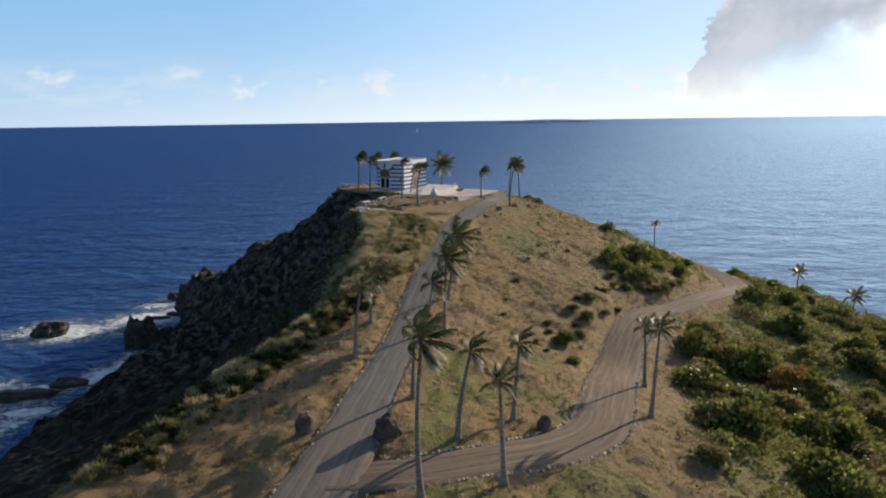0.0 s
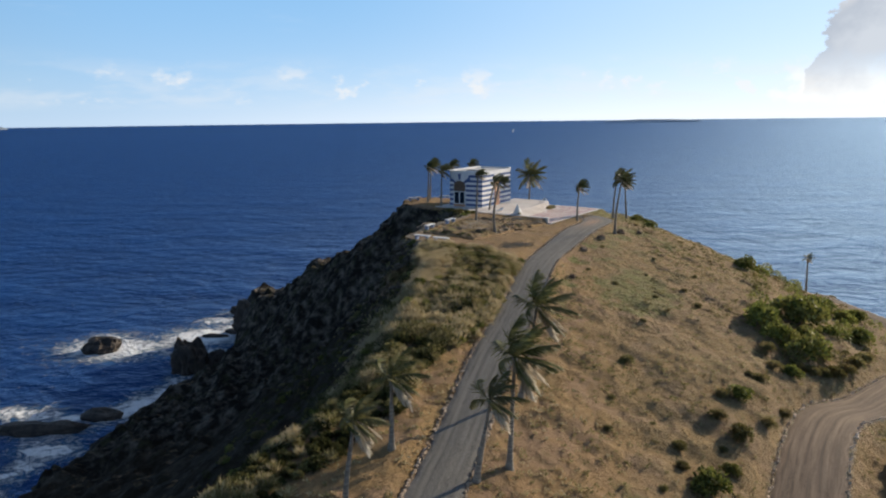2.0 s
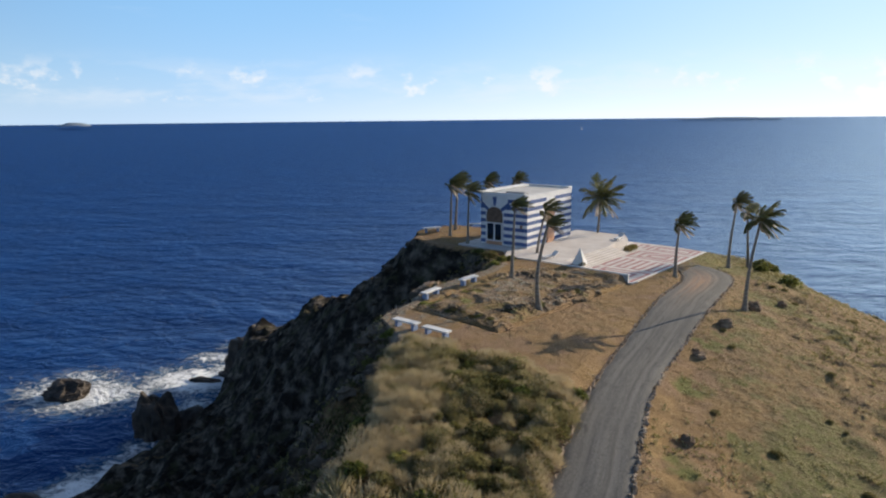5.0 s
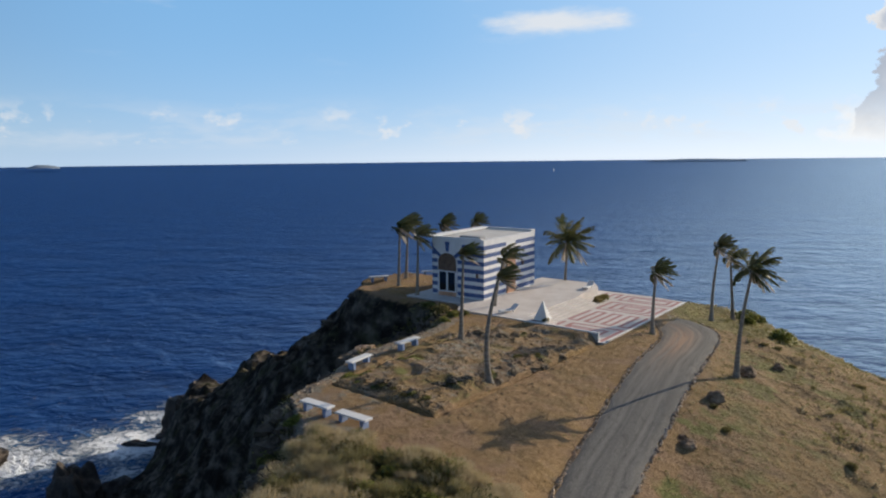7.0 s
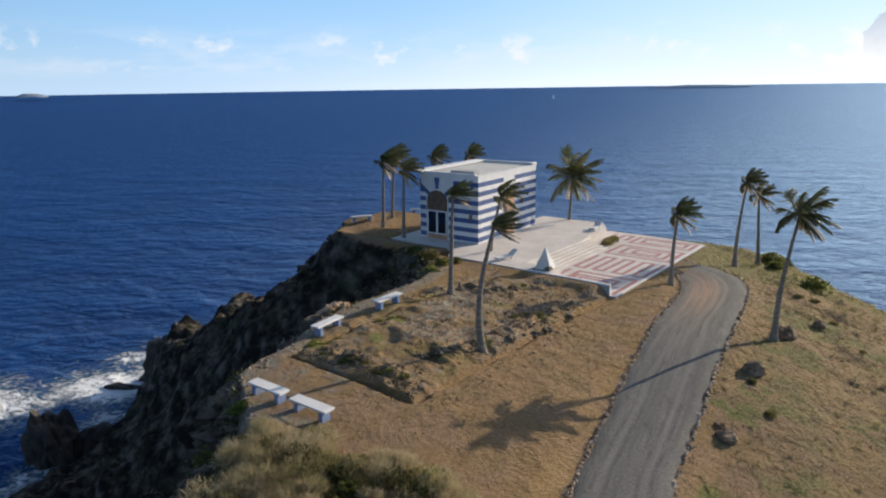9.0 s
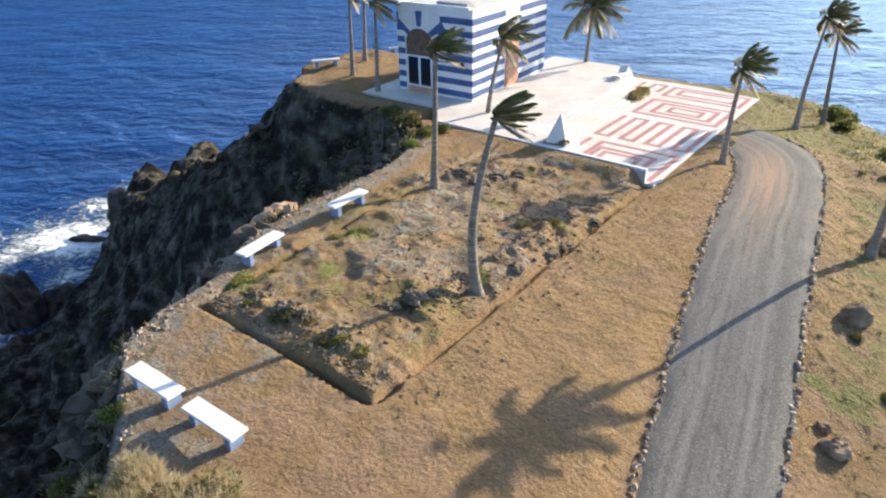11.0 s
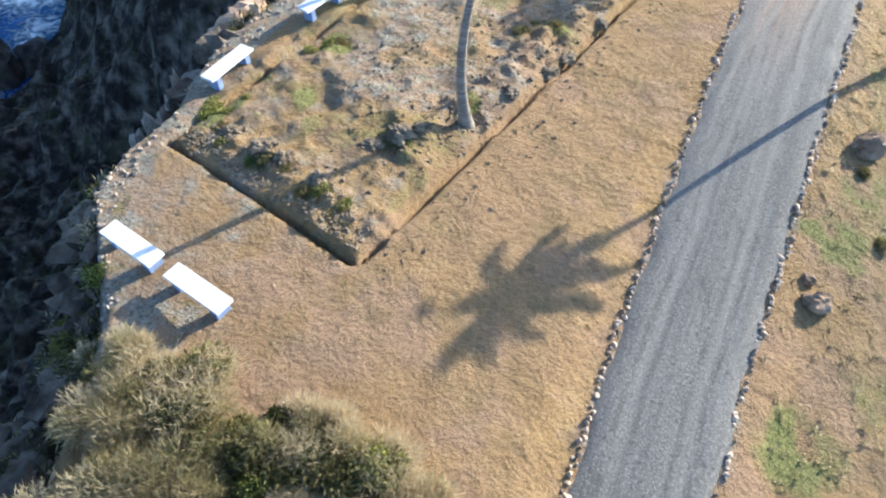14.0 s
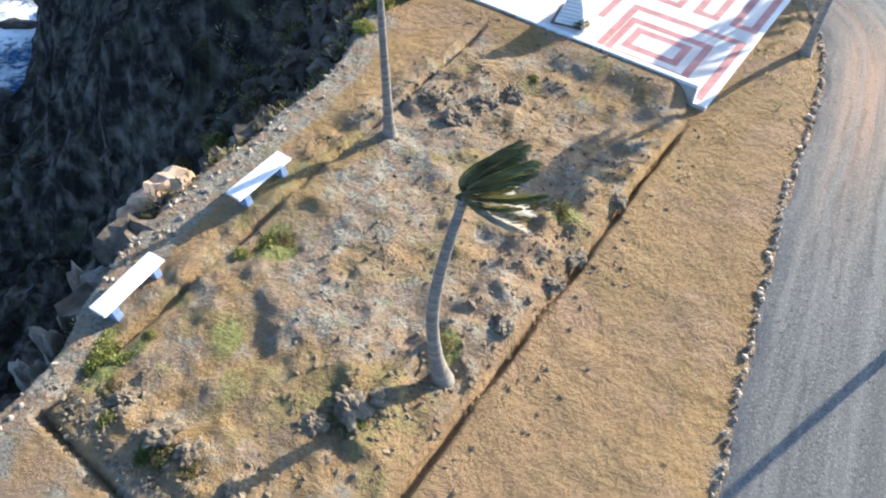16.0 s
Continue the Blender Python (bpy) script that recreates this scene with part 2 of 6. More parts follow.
    detail = n.bump(n.math("ADD", n.math("MULTIPLY", strata, rock), n.math("MULTIPLY", blades, 0.12)), 0.42, 0.6, rough)
    n.finish(both, 0.92, detail, spec=0.15)
    return m


def gravel_material(name, a, b, dust, worn=0.34):
    m, n = material(name)
    p = n.coords("Position")
    fine, mid = n.noise(p, 16.0, 4, 0.75), n.noise(n.scaled(p, (1.0, 0.35, 1.0)), 1.1, 5, 0.6)
    streak = n.noise(n.attribute("along", "Vector"), 1.0, 5, 0.62)
    c = n.mix(n.span(fine, 0.25, 0.75), a, b)
    c = n.mix(n.math("MULTIPLY", n.span(streak, 0.40, 0.78), worn), c, dust)
    c = n.mix(n.math("MULTIPLY", n.span(mid, 0.55, 0.75), 0.5), c, tuple(0.6 * v for v in a))
    red = n.math("MULTIPLY", n.sep(n.attribute("earth"))[0], n.span(streak, 0.25, 0.6))
    c = n.mix(n.math("MULTIPLY", red, 0.9), c, (0.36, 0.225, 0.145))
    pebble = n.cells(p, 9.0)
    c = n.mix(n.math("MULTIPLY", n.span(pebble, 0.42, 0.16), 0.32), c, tuple(1.15 * v for v in dust))
    c = n.mix(n.math("MULTIPLY", n.span(n.noise(p, 6.0, 4, 0.7), 0.54, 0.70), 0.55), c, tuple(0.45 * v for v in a))
    track = n.noise(n.scaled(n.attribute("along", "Vector"), (0.55, 0.22, 1.0)), 1.6, 3, 0.6)
    c = n.mix(n.math("MULTIPLY", n.span(track, 0.50, 0.62), 0.40), c, tuple(0.62 * v for v in b))
    wander = n.math("MULTIPLY", n.math("SUBTRACT", n.noise(n.scaled(p, (0.3, 1.0, 0.0)), 0.16, 3, 0.5), 0.5), 2.2)
    lane = n.math("ABSOLUTE", n.math("ADD", n.sep(n.attribute("along", "Vector"))[0], wander))
    rut = n.math("ADD", n.span(n.math("ABSOLUTE", n.math("SUBTRACT", lane, 1.55)), 0.32, 0.05), n.span(n.math("ABSOLUTE", n.math("SUBTRACT", lane, 3.0)), 0.26, 0.05))
    rut = n.math("MULTIPLY", rut, n.span(n.noise(p, 0.5, 4, 0.65), 0.40, 0.60))
    c = n.mix(n.math("MULTIPLY", rut, 0.32), c, tuple(0.62 * v for v in a))
    c = n.mix(n.math("MULTIPLY", n.span(n.math("ABSOLUTE", n.math("SUBTRACT", lane, 2.25)), 0.55, 0.1), 0.16), c, dust)
    h = n.math("ADD", n.math("MULTIPLY", fine, 0.6), n.math("ADD", n.math("MULTIPLY", streak, 0.6), n.math("MULTIPLY", track, 0.8)))
    n.finish(c, 0.9, n.bump(h, 0.5, 0.07), spec=0.2)
    return m


def plain_material(name, a, b, scale=3.0, rough=0.7, bump=0.15, depth=0.02, spec=0.3, vary=0.0, stretch=(1, 1, 1), kind="Object", metal=0.0, through=0.0):
    """Two close colours in noise of two sizes, with fine relief."""
    m, n = material(name)
    p = n.scaled(n.coords(kind), stretch)
    one, two = n.noise(p, scale, 5, 0.6), n.noise(p, scale * 7, 4, 0.65)
    c = n.mix(n.span(one, 0.3, 0.7), a, b)
    c = n.mix(n.math("MULTIPLY", n.span(two, 0.45, 0.8), 0.35), c, tuple(0.65 * v for v in a))
    if vary:
        r = n.span(n.random(), 0, 1, 1 - vary, 1 + vary)
        k = n.add("ShaderNodeCombineXYZ")
        for q in range(3):
            n.link(r, k.inputs[q])
        c = n.mix(1.0, c, k.outputs[0], "MULTIPLY")
    h = n.math("ADD", n.math("MULTIPLY", one, 0.6), n.math("MULTIPLY", two, 0.5))
    n.finish(c, rough, n.bump(h, bump, depth), spec=spec, metal=metal, through=through)
    return m


def leaf_material(name, dark, light, dry, amount, through=0.25, rough=0.55):
    """Foliage: every leaf or clump of its own shade, some dry."""
    m, n = material(name)
    r = n.island()
    c = n.mix(r, dark, light)
    c = n.mix(n.span(n.noise(n.coords("Position"), 0.5, 3), 0.45, 0.65, 0.0, amount), c, dry)
    o = n.span(n.random(), 0, 1, 0.75, 1.25)
    k = n.add("ShaderNodeCombineXYZ")
    for q in range(3):
        n.link(o, k.inputs[q])
    c = n.mix(1.0, c, k.outputs[0], "MULTIPLY")
    n.finish(c, rough, spec=0.3, through=through)
    return m


def scrub_material():
    """Low clumps, each of its own shade from dark olive to straw."""
    m, n = material("scrub_clump")
    t = n.math("ADD", n.attribute("tint", "Fac"), n.math("MULTIPLY", n.math("SUBTRACT", n.island(), 0.5), 0.35))
    c = n.mix(n.span(t, 0.0, 0.5), (0.046, 0.050, 0.017), (0.215, 0.195, 0.078))
    c = n.mix(n.span(t, 0.5, 1.0), c, (0.50, 0.41, 0.26))
    n.finish(c, 0.75, spec=0.2, through=0.42)
    return m


def sea_material():
    m, n = material("sea_water")
    p = n.coords("Position")
    flat = n.scaled(p, (1.0, 1.0, 0.0))
    swell = n.noise(n.scaled(flat, (0.6, 1.0, 0.0)), 0.035, 4, 0.55)
    chop = n.noise(n.scaled(flat, (0.7, 1.0, 0.0)), 0.17, 5, 0.6, 0.6)
    ripple = n.noise(flat, 0.9, 5, 0.65, 0.4)
    foam = n.attribute("foam", "Fac")
    lace = n.noise(n.scaled(flat, (0.8, 1.1, 0.0)), 0.42, 8, 0.74, 1.6)
    cover = n.span(n.math("ADD", foam, n.math("MULTIPLY", n.math("SUBTRACT", lace, 0.5), 3.2)), 0.34, 0.90)
    milky = n.span(foam, 0.12, 0.8)
    deep = n.mix(n.span(swell, 0.35, 0.65), (0.0009, 0.022, 0.102), (0.0016, 0.036, 0.150))
    deep = n.mix(n.math("MULTIPLY", milky, 0.6), deep, (0.010, 0.10, 0.17))
    cap = n.math("MULTIPLY", n.span(n.noise(n.scaled(flat, (0.5, 1.4, 0)), 0.13, 7, 0.7, 0.8), 0.735, 0.76), 0.5)
    c = n.mix(n.math("MAXIMUM", cover, cap), deep, (0.78, 0.80, 0.82))
    h = n.math("ADD", n.math("MULTIPLY", swell, 2.4), n.math("ADD", n.math("MULTIPLY", chop, 1.1), n.math("MULTIPLY", ripple, 0.12)))
    h = n.math("ADD", h, n.math("MULTIPLY", cover, 0.25))
    normal = n.bump(h, 1.0, 1.6)
    body = n.add("ShaderNodeBsdfDiffuse")
    n.link(c, body.inputs["Color"])
    n.link(normal, body.inputs["Normal"])
    gloss = n.add("ShaderNodeBsdfGlossy")
    gloss.distribution = "BECKMANN"
    n.feed(gloss.inputs["Roughness"], 0.88)
    gloss.inputs["Color"].default_value = (0.44, 0.68, 1.0, 1.0)
    # normals tipped rightwards, added to draw the bright sunward sky into the reflection
    n.link(n.vmath("NORMALIZE", n.vmath("ADD", n.bump(h, 0.42, 1.4), (0.04, -0.02, 0.0))), gloss.inputs["Normal"])
    edge = n.add("ShaderNodeFresnel")
    edge.inputs["IOR"].default_value = 1.333
    n.link(normal, edge.inputs["Normal"])
    # wind-roughened water turns much of its face away from the low sky
    share = n.math("MULTIPLY", n.math("MINIMUM", edge.outputs[0], 0.76), n.span(cover, 0, 1, 0.65, 0.05))
    both = n.add("ShaderNodeMixShader")
    n.link(share, both.inputs[0])
    n.link(body.outputs[0], both.inputs[1])
    n.link(gloss.outputs[0], both.inputs[2])
    out = n.add("ShaderNodeOutputMaterial")
    n.link(both.outputs[0], out.inputs[0])
    return m


GROUND = ground_material()
ASPHALT = gravel_material("grey_gravel_road", (0.096, 0.091, 0.084), (0.198, 0.189, 0.174), (0.32, 0.300, 0.268))
DIRT = gravel_material("brown_gravel_road", (0.088, 0.068, 0.052), (0.165, 0.130, 0.102), (0.30, 0.235, 0.18), 0.75)
SEA = sea_material()
SCRUB = scrub_material()
ROCK = plain_material("rock", (0.135, 0.090, 0.058), (0.36, 0.255, 0.17), 0.8, 0.9, 0.6, 0.25, 0.2, vary=0.2)
RIM_STONE = plain_material("rim_stone", (0.19, 0.155, 0.12), (0.44, 0.37, 0.30), 1.2, 0.9, 0.6, 0.12, 0.2)
CLOD = plain_material("earth_clod", (0.115, 0.088, 0.060), (0.25, 0.195, 0.135), 2.0, 0.95, 0.5, 0.05, 0.1, kind="Position")
# ROCK made darker: the shade of boulders lit from behind is in the colour
BACKLIT_ROCK = plain_material("backlit_rock", (0.055, 0.043, 0.038), (0.17, 0.128, 0.10), 0.8, 0.9, 0.6, 0.2, 0.2, vary=0.15)
ORANGE_ROCK = plain_material("orange_rock", (0.36, 0.22, 0.13), (0.60, 0.45, 0.33), 1.2, 0.9, 0.6, 0.12, 0.2)
EDGE_STONE = plain_material("edging_stone", (0.26, 0.19, 0.135), (0.62, 0.49, 0.37), 1.2, 0.9, 0.6, 0.12, 0.2, vary=0.55)
CRAG_ROCK = plain_material("cliff_rock", (0.038, 0.029, 0.021), (0.185, 0.148, 0.112), 0.7, 0.9, 0.7, 0.3, 0.2, vary=0.3, kind="Position")
WET_ROCK = plain_material("wet_rock", (0.022, 0.018, 0.016), (0.085, 0.066, 0.052), 0.5, 0.7, 0.7, 0.4, 0.4)
BARK = plain_material("palm_bark", (0.155, 0.130, 0.105), (0.33, 0.285, 0.235), 2.0, 0.9, 0.5, 0.03, 0.2, vary=0.15, stretch=(1, 1, 5))
FROND = leaf_material("palm_frond", (0.046, 0.054, 0.017), (0.185, 0.18, 0.062), (0.30, 0.25, 0.12), 0.5, 0.35, 0.4)
DRY_FROND = leaf_material("dry_palm_frond", (0.36, 0.30, 0.22), (0.68, 0.61, 0.50), (0.36, 0.24, 0.13), 0.4, 0.3, 0.8)
LEAF = leaf_material("shrub_leaf", (0.036, 0.052, 0.012), (0.30, 0.315, 0.075), (0.34, 0.29, 0.10), 0.5, 0.34)
DRY_LEAF = leaf_material("dry_shrub_leaf", (0.10, 0.095, 0.033), (0.25, 0.215, 0.085), (0.32, 0.235, 0.11), 0.6, 0.42)
RED_LEAF = leaf_material("rust_shrub_leaf", (0.17, 0.10, 0.03), (0.34, 0.17, 0.05), (0.12, 0.12, 0.03), 0.4)
WHITE = plain_material("white_plaster", (0.66, 0.655, 0.645), (0.76, 0.755, 0.745), 0.7, 0.7, 0.12, 0.01, 0.3)
BLUE = plain_material("blue_paint", (0.046, 0.085, 0.215), (0.078, 0.128, 0.28), 0.9, 0.6, 0.12, 0.01, 0.35)
PAVING = plain_material("pale_terrace_plaster", (0.57, 0.515, 0.475), (0.67, 0.62, 0.58), 0.5, 0.75, 0.1, 0.01, 0.3, kind="Position")
PINK = plain_material("red_mosaic", (0.37, 0.165, 0.155), (0.49, 0.25, 0.235), 1.5, 0.7, 0.15, 0.01, 0.3, kind="Position")
BROWN = plain_material("dark_brown_wood", (0.10, 0.062, 0.04), (0.19, 0.12, 0.08), 2.0, 0.6, 0.2, 0.01, 0.35)
TERRA = plain_material("terracotta", (0.42, 0.22, 0.13), (0.58, 0.34, 0.22), 1.6, 0.75, 0.2, 0.02, 0.3)
ROOF = plain_material("roof_screed", (0.50, 0.485, 0.46), (0.62, 0.60, 0.57), 0.8, 0.85, 0.15, 0.02, 0.2)
GREY = plain_material("weathered_concrete", (0.30, 0.30, 0.29), (0.46, 0.45, 0.43), 1.4, 0.85, 0.3, 0.02, 0.2)
# greyish leg colour with the blue cast of the shade under the seat mixed in
BENCH_BLUE = plain_material("shade_blue_bench_leg", (0.14, 0.20, 0.36), (0.23, 0.30, 0.45), 2.5, 0.6, 0.12, 0.01, 0.35)
FAR_LAND = plain_material("hazy_island", (0.20, 0.26, 0.33), (0.26, 0.31, 0.37), 0.01, 1.0, 0.2, 2.0, 0.0)
SAIL = plain_material("sailcloth", (0.8, 0.8, 0.78), (0.85, 0.85, 0.84), 0.5, 0.8, 0.05, 0.02, 0.2, through=0.65)


def glass_material():
    m, n = material("dark_window_glass")
    n.finish((0.012, 0.015, 0.02), 0.06, n.bump(n.noise(n.coords("Object"), 1.3, 2), 0.03, 0.02), spec=0.6, ior=1.5)
    return m


GLASS = glass_material()



# ---- small builders ----
def mesh_of(name, bm, mat, smooth=False):
    data = bpy.data.meshes.new(name)
    bm.to_mesh(data)
    bm.free()
    for one in (mat if isinstance(mat, (list, tuple)) else [mat]):
        data.materials.append(one)
    if smooth:
        for p in data.polygons:
            p.use_smooth = True
    return data


def part(name, bm, mat, parent, label="", smooth=False, m=None):
    """One mesh object under a thing or under a part. bm may be a ready mesh."""
    data = bm if isinstance(bm, bpy.types.Mesh) else mesh_of(name, bm, mat, smooth)
    ob = new(name, data)
    ob.parent = parent
    if m is not None:
        ob.matrix_basis = m
    return tagged(ob, label)


def thing(name, at, label, category, group="", kind=""):
    """An empty at the base of a thing; at is a place or a pose."""
    ob = new(name)
    ob.empty_display_size = 0.2
    ob.matrix_basis = at if isinstance(at, Matrix) else Matrix.Translation(at)
    return tagged(ob, label, category, group, kind)


def box(bm, x0, x1, y0, y1, z0, z1, bevel=0.0):
    """A box with softened edges, joined into bm."""
    c = bmesh.new()
    bmesh.ops.create_cube(c, size=1.0)
    bmesh.ops.scale(c, vec=(x1 - x0, y1 - y0, z1 - z0), verts=c.verts)
    bmesh.ops.translate(c, vec=((x0 + x1) / 2, (y0 + y1) / 2, (z0 + z1) / 2), verts=c.verts)
    if bevel:
        bmesh.ops.bevel(c, geom=c.edges[:], offset=bevel, segments=1, affect="EDGES")
    data = bpy.data.meshes.new("tmp")
    c.to_mesh(data)
    c.free()
    bm.from_mesh(data)
    bpy.data.meshes.remove(data)
    return bm


def boxed(*a, **k):
    return box(bmesh.new(), *a, **k)


def prism(points, z0, z1):
    """An upright prism over a flat outline."""
    bm = bmesh.new()
    low = [bm.verts.new((x, y, z0)) for x, y in points]
    high = [bm.verts.new((x, y, z1)) for x, y in points]
    bm.faces.new(high)
    bm.faces.new(low[::-1])
    for k in range(len(points)):
        q = (k + 1) % len(points)
        bm.faces.new((low[k], low[q], high[q], high[k]))
    bmesh.ops.recalc_face_normals(bm, faces=bm.faces)
    return bm


def raw_mesh(name, verts, faces, mat, smooth=False):
    data = bpy.data.meshes.new(name)
    data.from_pydata([tuple(v) for v in verts], [], [tuple(f) for f in faces])
    data.materials.append(mat)
    if smooth:
        data.polygons.foreach_set("use_smooth", [True] * len(data.polygons))
    data.update()
    return data


def grid_mesh(name, xs, ys, height, mat, smooth=True):
    gx, gy = np.meshgrid(xs, ys)
    gz = height(gx, gy)
    w = len(xs)
    verts = np.stack([gx.ravel(), gy.ravel(), gz.ravel()], 1)
    i = np.arange(len(ys) - 1)[:, None] * w + np.arange(w - 1)[None, :]
    i = i.ravel()
    faces = np.stack([i, i + 1, i + 1 + w, i + w], 1)
    data = bpy.data.meshes.new(name)
    data.vertices.add(len(verts))
    data.vertices.foreach_set("co", verts.ravel())
    data.loops.add(faces.size)
    data.loops.foreach_set("vertex_index", faces.ravel().astype(np.int32))
    data.polygons.add(len(faces))
    data.polygons.foreach_set("loop_start", np.arange(len(faces), dtype=np.int32) * 4)
    data.polygons.foreach_set("loop_total", np.full(len(faces), 4, dtype=np.int32))
    data.update(calc_edges=True)
    data.materials.append(mat)
    data.polygons.foreach_set("use_smooth", [smooth] * len(faces))
    return data, verts


def paint(data, name, rgb):
    """A colour per vertex, for materials that change over a sheet."""
    a = data.color_attributes.new(name, "FLOAT_COLOR", "POINT")
    a.data.foreach_set("color", np.concatenate([rgb, np.ones((len(rgb), 1))], 1).astype(np.float32).ravel())



# terrain shape: heights in metres above the sea

def smooth01(t):
    t = np.clip(t, 0.0, 1.0)
    return t * t * (3 - 2 * t)


def rand2(i, j, seed):
    h = np.sin(i * 127.1 + j * 311.7 + seed * 74.7) * 43758.5453
    return h - np.floor(h)


def vnoise(x, y, seed=0):
    """Smooth value noise, 0 to 1."""
    i, j = np.floor(x), np.floor(y)
    u, v = smooth01(x - i), smooth01(y - j)
    a, b = rand2(i, j, seed), rand2(i + 1, j, seed)
    c, d = rand2(i, j + 1, seed), rand2(i + 1, j + 1, seed)
    return (a * (1 - u) + b * u) * (1 - v) + (c * (1 - u) + d * u) * v


def fbm(x, y, size, octaves=4, seed=0):
    """Several sizes of noise together, about -1 to 1."""
    total, amp, norm = 0.0, 1.0, 0.0
    for k in range(octaves):
        total = total + amp * (2 * vnoise(x / size, y / size, seed + k) - 1)
        norm += amp
        amp *= 0.5
        size *= 0.5
    return total / norm


def curve(xs, ys, q):
    """A smooth curve through (xs, ys), level at both ends beyond them. ys may hold arrays."""
    xs = np.asarray(xs, float)
    q = np.clip(np.asarray(q, float), xs[0], xs[-1])
    k = np.clip(np.searchsorted(xs, q, side="right") - 1, 0, len(xs) - 2)
    ys = [np.broadcast_to(np.asarray(v, float), q.shape) for v in ys]
    slope = []
    for n in range(len(xs)):
        a, b = max(n - 1, 0), min(n + 1, len(xs) - 1)
        slope.append((ys[b] - ys[a]) / (xs[b] - xs[a]))
    out = np.zeros(q.shape)
    for n in range(len(xs) - 1):
        m = k == n
        if not m.any():
            continue
        h = xs[n + 1] - xs[n]
        t = (q[m] - xs[n]) / h
        out[m] = ((2 * t**3 - 3 * t**2 + 1) * ys[n][m] + (t**3 - 2 * t**2 + t) * h * slope[n][m]
                  + (3 * t**2 - 2 * t**3) * ys[n + 1][m] + (t**3 - t**2) * h * slope[n + 1][m])
    return out


STATION_X = (-20, -8, 2, 10, 20, 32, 46, 62, 85, 130)
STATIONS = {
    -60: (30, 31, 31, 30, 28, 25, 22, 18, 10, -5),
    20: (33, 35, 36, 36, 34.5, 31, 27, 22, 12, -5),
    45: (35.5, 37.3, 37, 36.2, 34.8, 31.5, 27.5, 22, 12, -5),
    60: (37, 38, 36.8, 35.5, 33.7, 30.2, 26.8, 22, 12, -5),
    72: (38.4, 38.6, 37.6, 35.2, 32.5, 29.5, 26.5, 23, 13, -5),
    90: (41.2, 40.6, 39.8, 38, 36, 31.5, 28, 25, 16.5, -4),
    110: (43.8, 43.4, 42.2, 40.4, 38.3, 35.5, 30.5, 26, 18.0, -4),
    128: (43.9, 43.95, 43.0, 42.6, 40.2, 36.5, 30.5, 25.5, 19, -3),
    148: (44.2, 43.6, 43, 42.7, 41.2, 37, 31, 25, 17.5, -4),
    165: (44, 43.6, 42.6, 41.5, 40, 34.5, 27, 20, 8, -6),
}
EDGE_Y = (-60, 20, 45, 52, 60, 69, 78, 90, 106, 115, 118.5, 121, 124.5, 128, 134, 139, 144.5, 147.5, 149.6, 151.2, 153, 157, 165, 170)
EDGE_X = (-46, -35, -25.5, -23, -19.5, -15.8, -11.9, -11.3, -12.5, -14.5, -16.1, -17.0, -16.7, -16.3, -14.2, -12.3, -11.6, -11.8, -14.5, -19, -22.6, -25, -25, -21)
SHORE_X = -81.0
SPUR_F = (0, .1, .31, .52, .58, .75, .93, 1.0)
SPUR_Z = (1, .87, .68, .57, .47, .34, .27, -.05)
BAY_F = (0, .06, .2, .5, .8, 1.0)
BAY_Z = (1, .76, .52, .25, .1, -.05)
SLOPE_F = (0, .04, .12, .3, .5, .8, 1.0)
SLOPE_Z = (1, .925, .76, .50, .30, .11, -.05)


def land(x, y):
    """Height of the bare ground, without the small roughness."""
    x, y = np.broadcast_arrays(np.asarray(x, float), np.asarray(y, float))
    top = curve(list(STATIONS), [curve(STATION_X, row, x) for row in STATIONS.values()], y)
    # the far tip falls to the sea
    d = np.maximum(y - 167 - np.minimum(0.10 * np.maximum(x, 0), 6), 0)
    top = top - 0.15 * d - (d / 7.0) ** 2
    xe = curve(EDGE_Y, EDGE_X, y) + 0.9 * fbm(x, y, 5.0, 3, 11)
    shore = SHORE_X - 5.0 * smooth01((176 - y) / 14) + 4.0 * fbm(x * 0.3, y, 16, 3, 5)
    f = (xe - x) / (xe - shore)
    ys = 150 + np.clip(-23 - x, 0, 80) * 0.93
    spur = np.interp(f, SPUR_F, SPUR_Z)
    steep = smooth01((y - 110) / 14.0)
    bay = np.interp(f, BAY_F, BAY_Z) * steep + np.interp(f, SLOPE_F, SLOPE_Z) * (1 - steep)
    w = np.where(y < ys, np.exp(-((y - ys) / 15.0) ** 2), 1.0)
    g = bay * (1 - w) + spur * w
    north = 1 - smooth01((y - ys - 3) / 32.0) * 1.1
    ze = np.maximum(curve(list(STATIONS), [curve(STATION_X, row, np.maximum(xe, -20.0)) for row in STATIONS.values()], y), 5)
    rough = 2.6 * fbm(x, y, 14, 4, 21) + 1.3 * np.abs(fbm(x, y, 5, 3, 31))
    side = ze * g * north + rough * smooth01(f * 8) * smooth01((1.02 - f) * 6)
    side = np.where(f > 1, -2 - 40 * (f - 1), side)
    z = np.where(f > 0, np.minimum(side, top + 0.3), top)
    return np.maximum(z, -6)
# end of terrain shape


# ---- roads: centre lines (x, y) and half widths ----
def resample(points, step):
    """A smooth line through points, in even steps."""
    p = np.array(points, float)
    s = np.concatenate([[0], np.cumsum(np.hypot(*np.diff(p[:, :2], axis=0).T))])
    q = np.linspace(0, s[-1], max(int(s[-1] / step), 2))
    return np.stack([curve(s, list(p[:, k]), q) for k in range(p.shape[1])], 1)


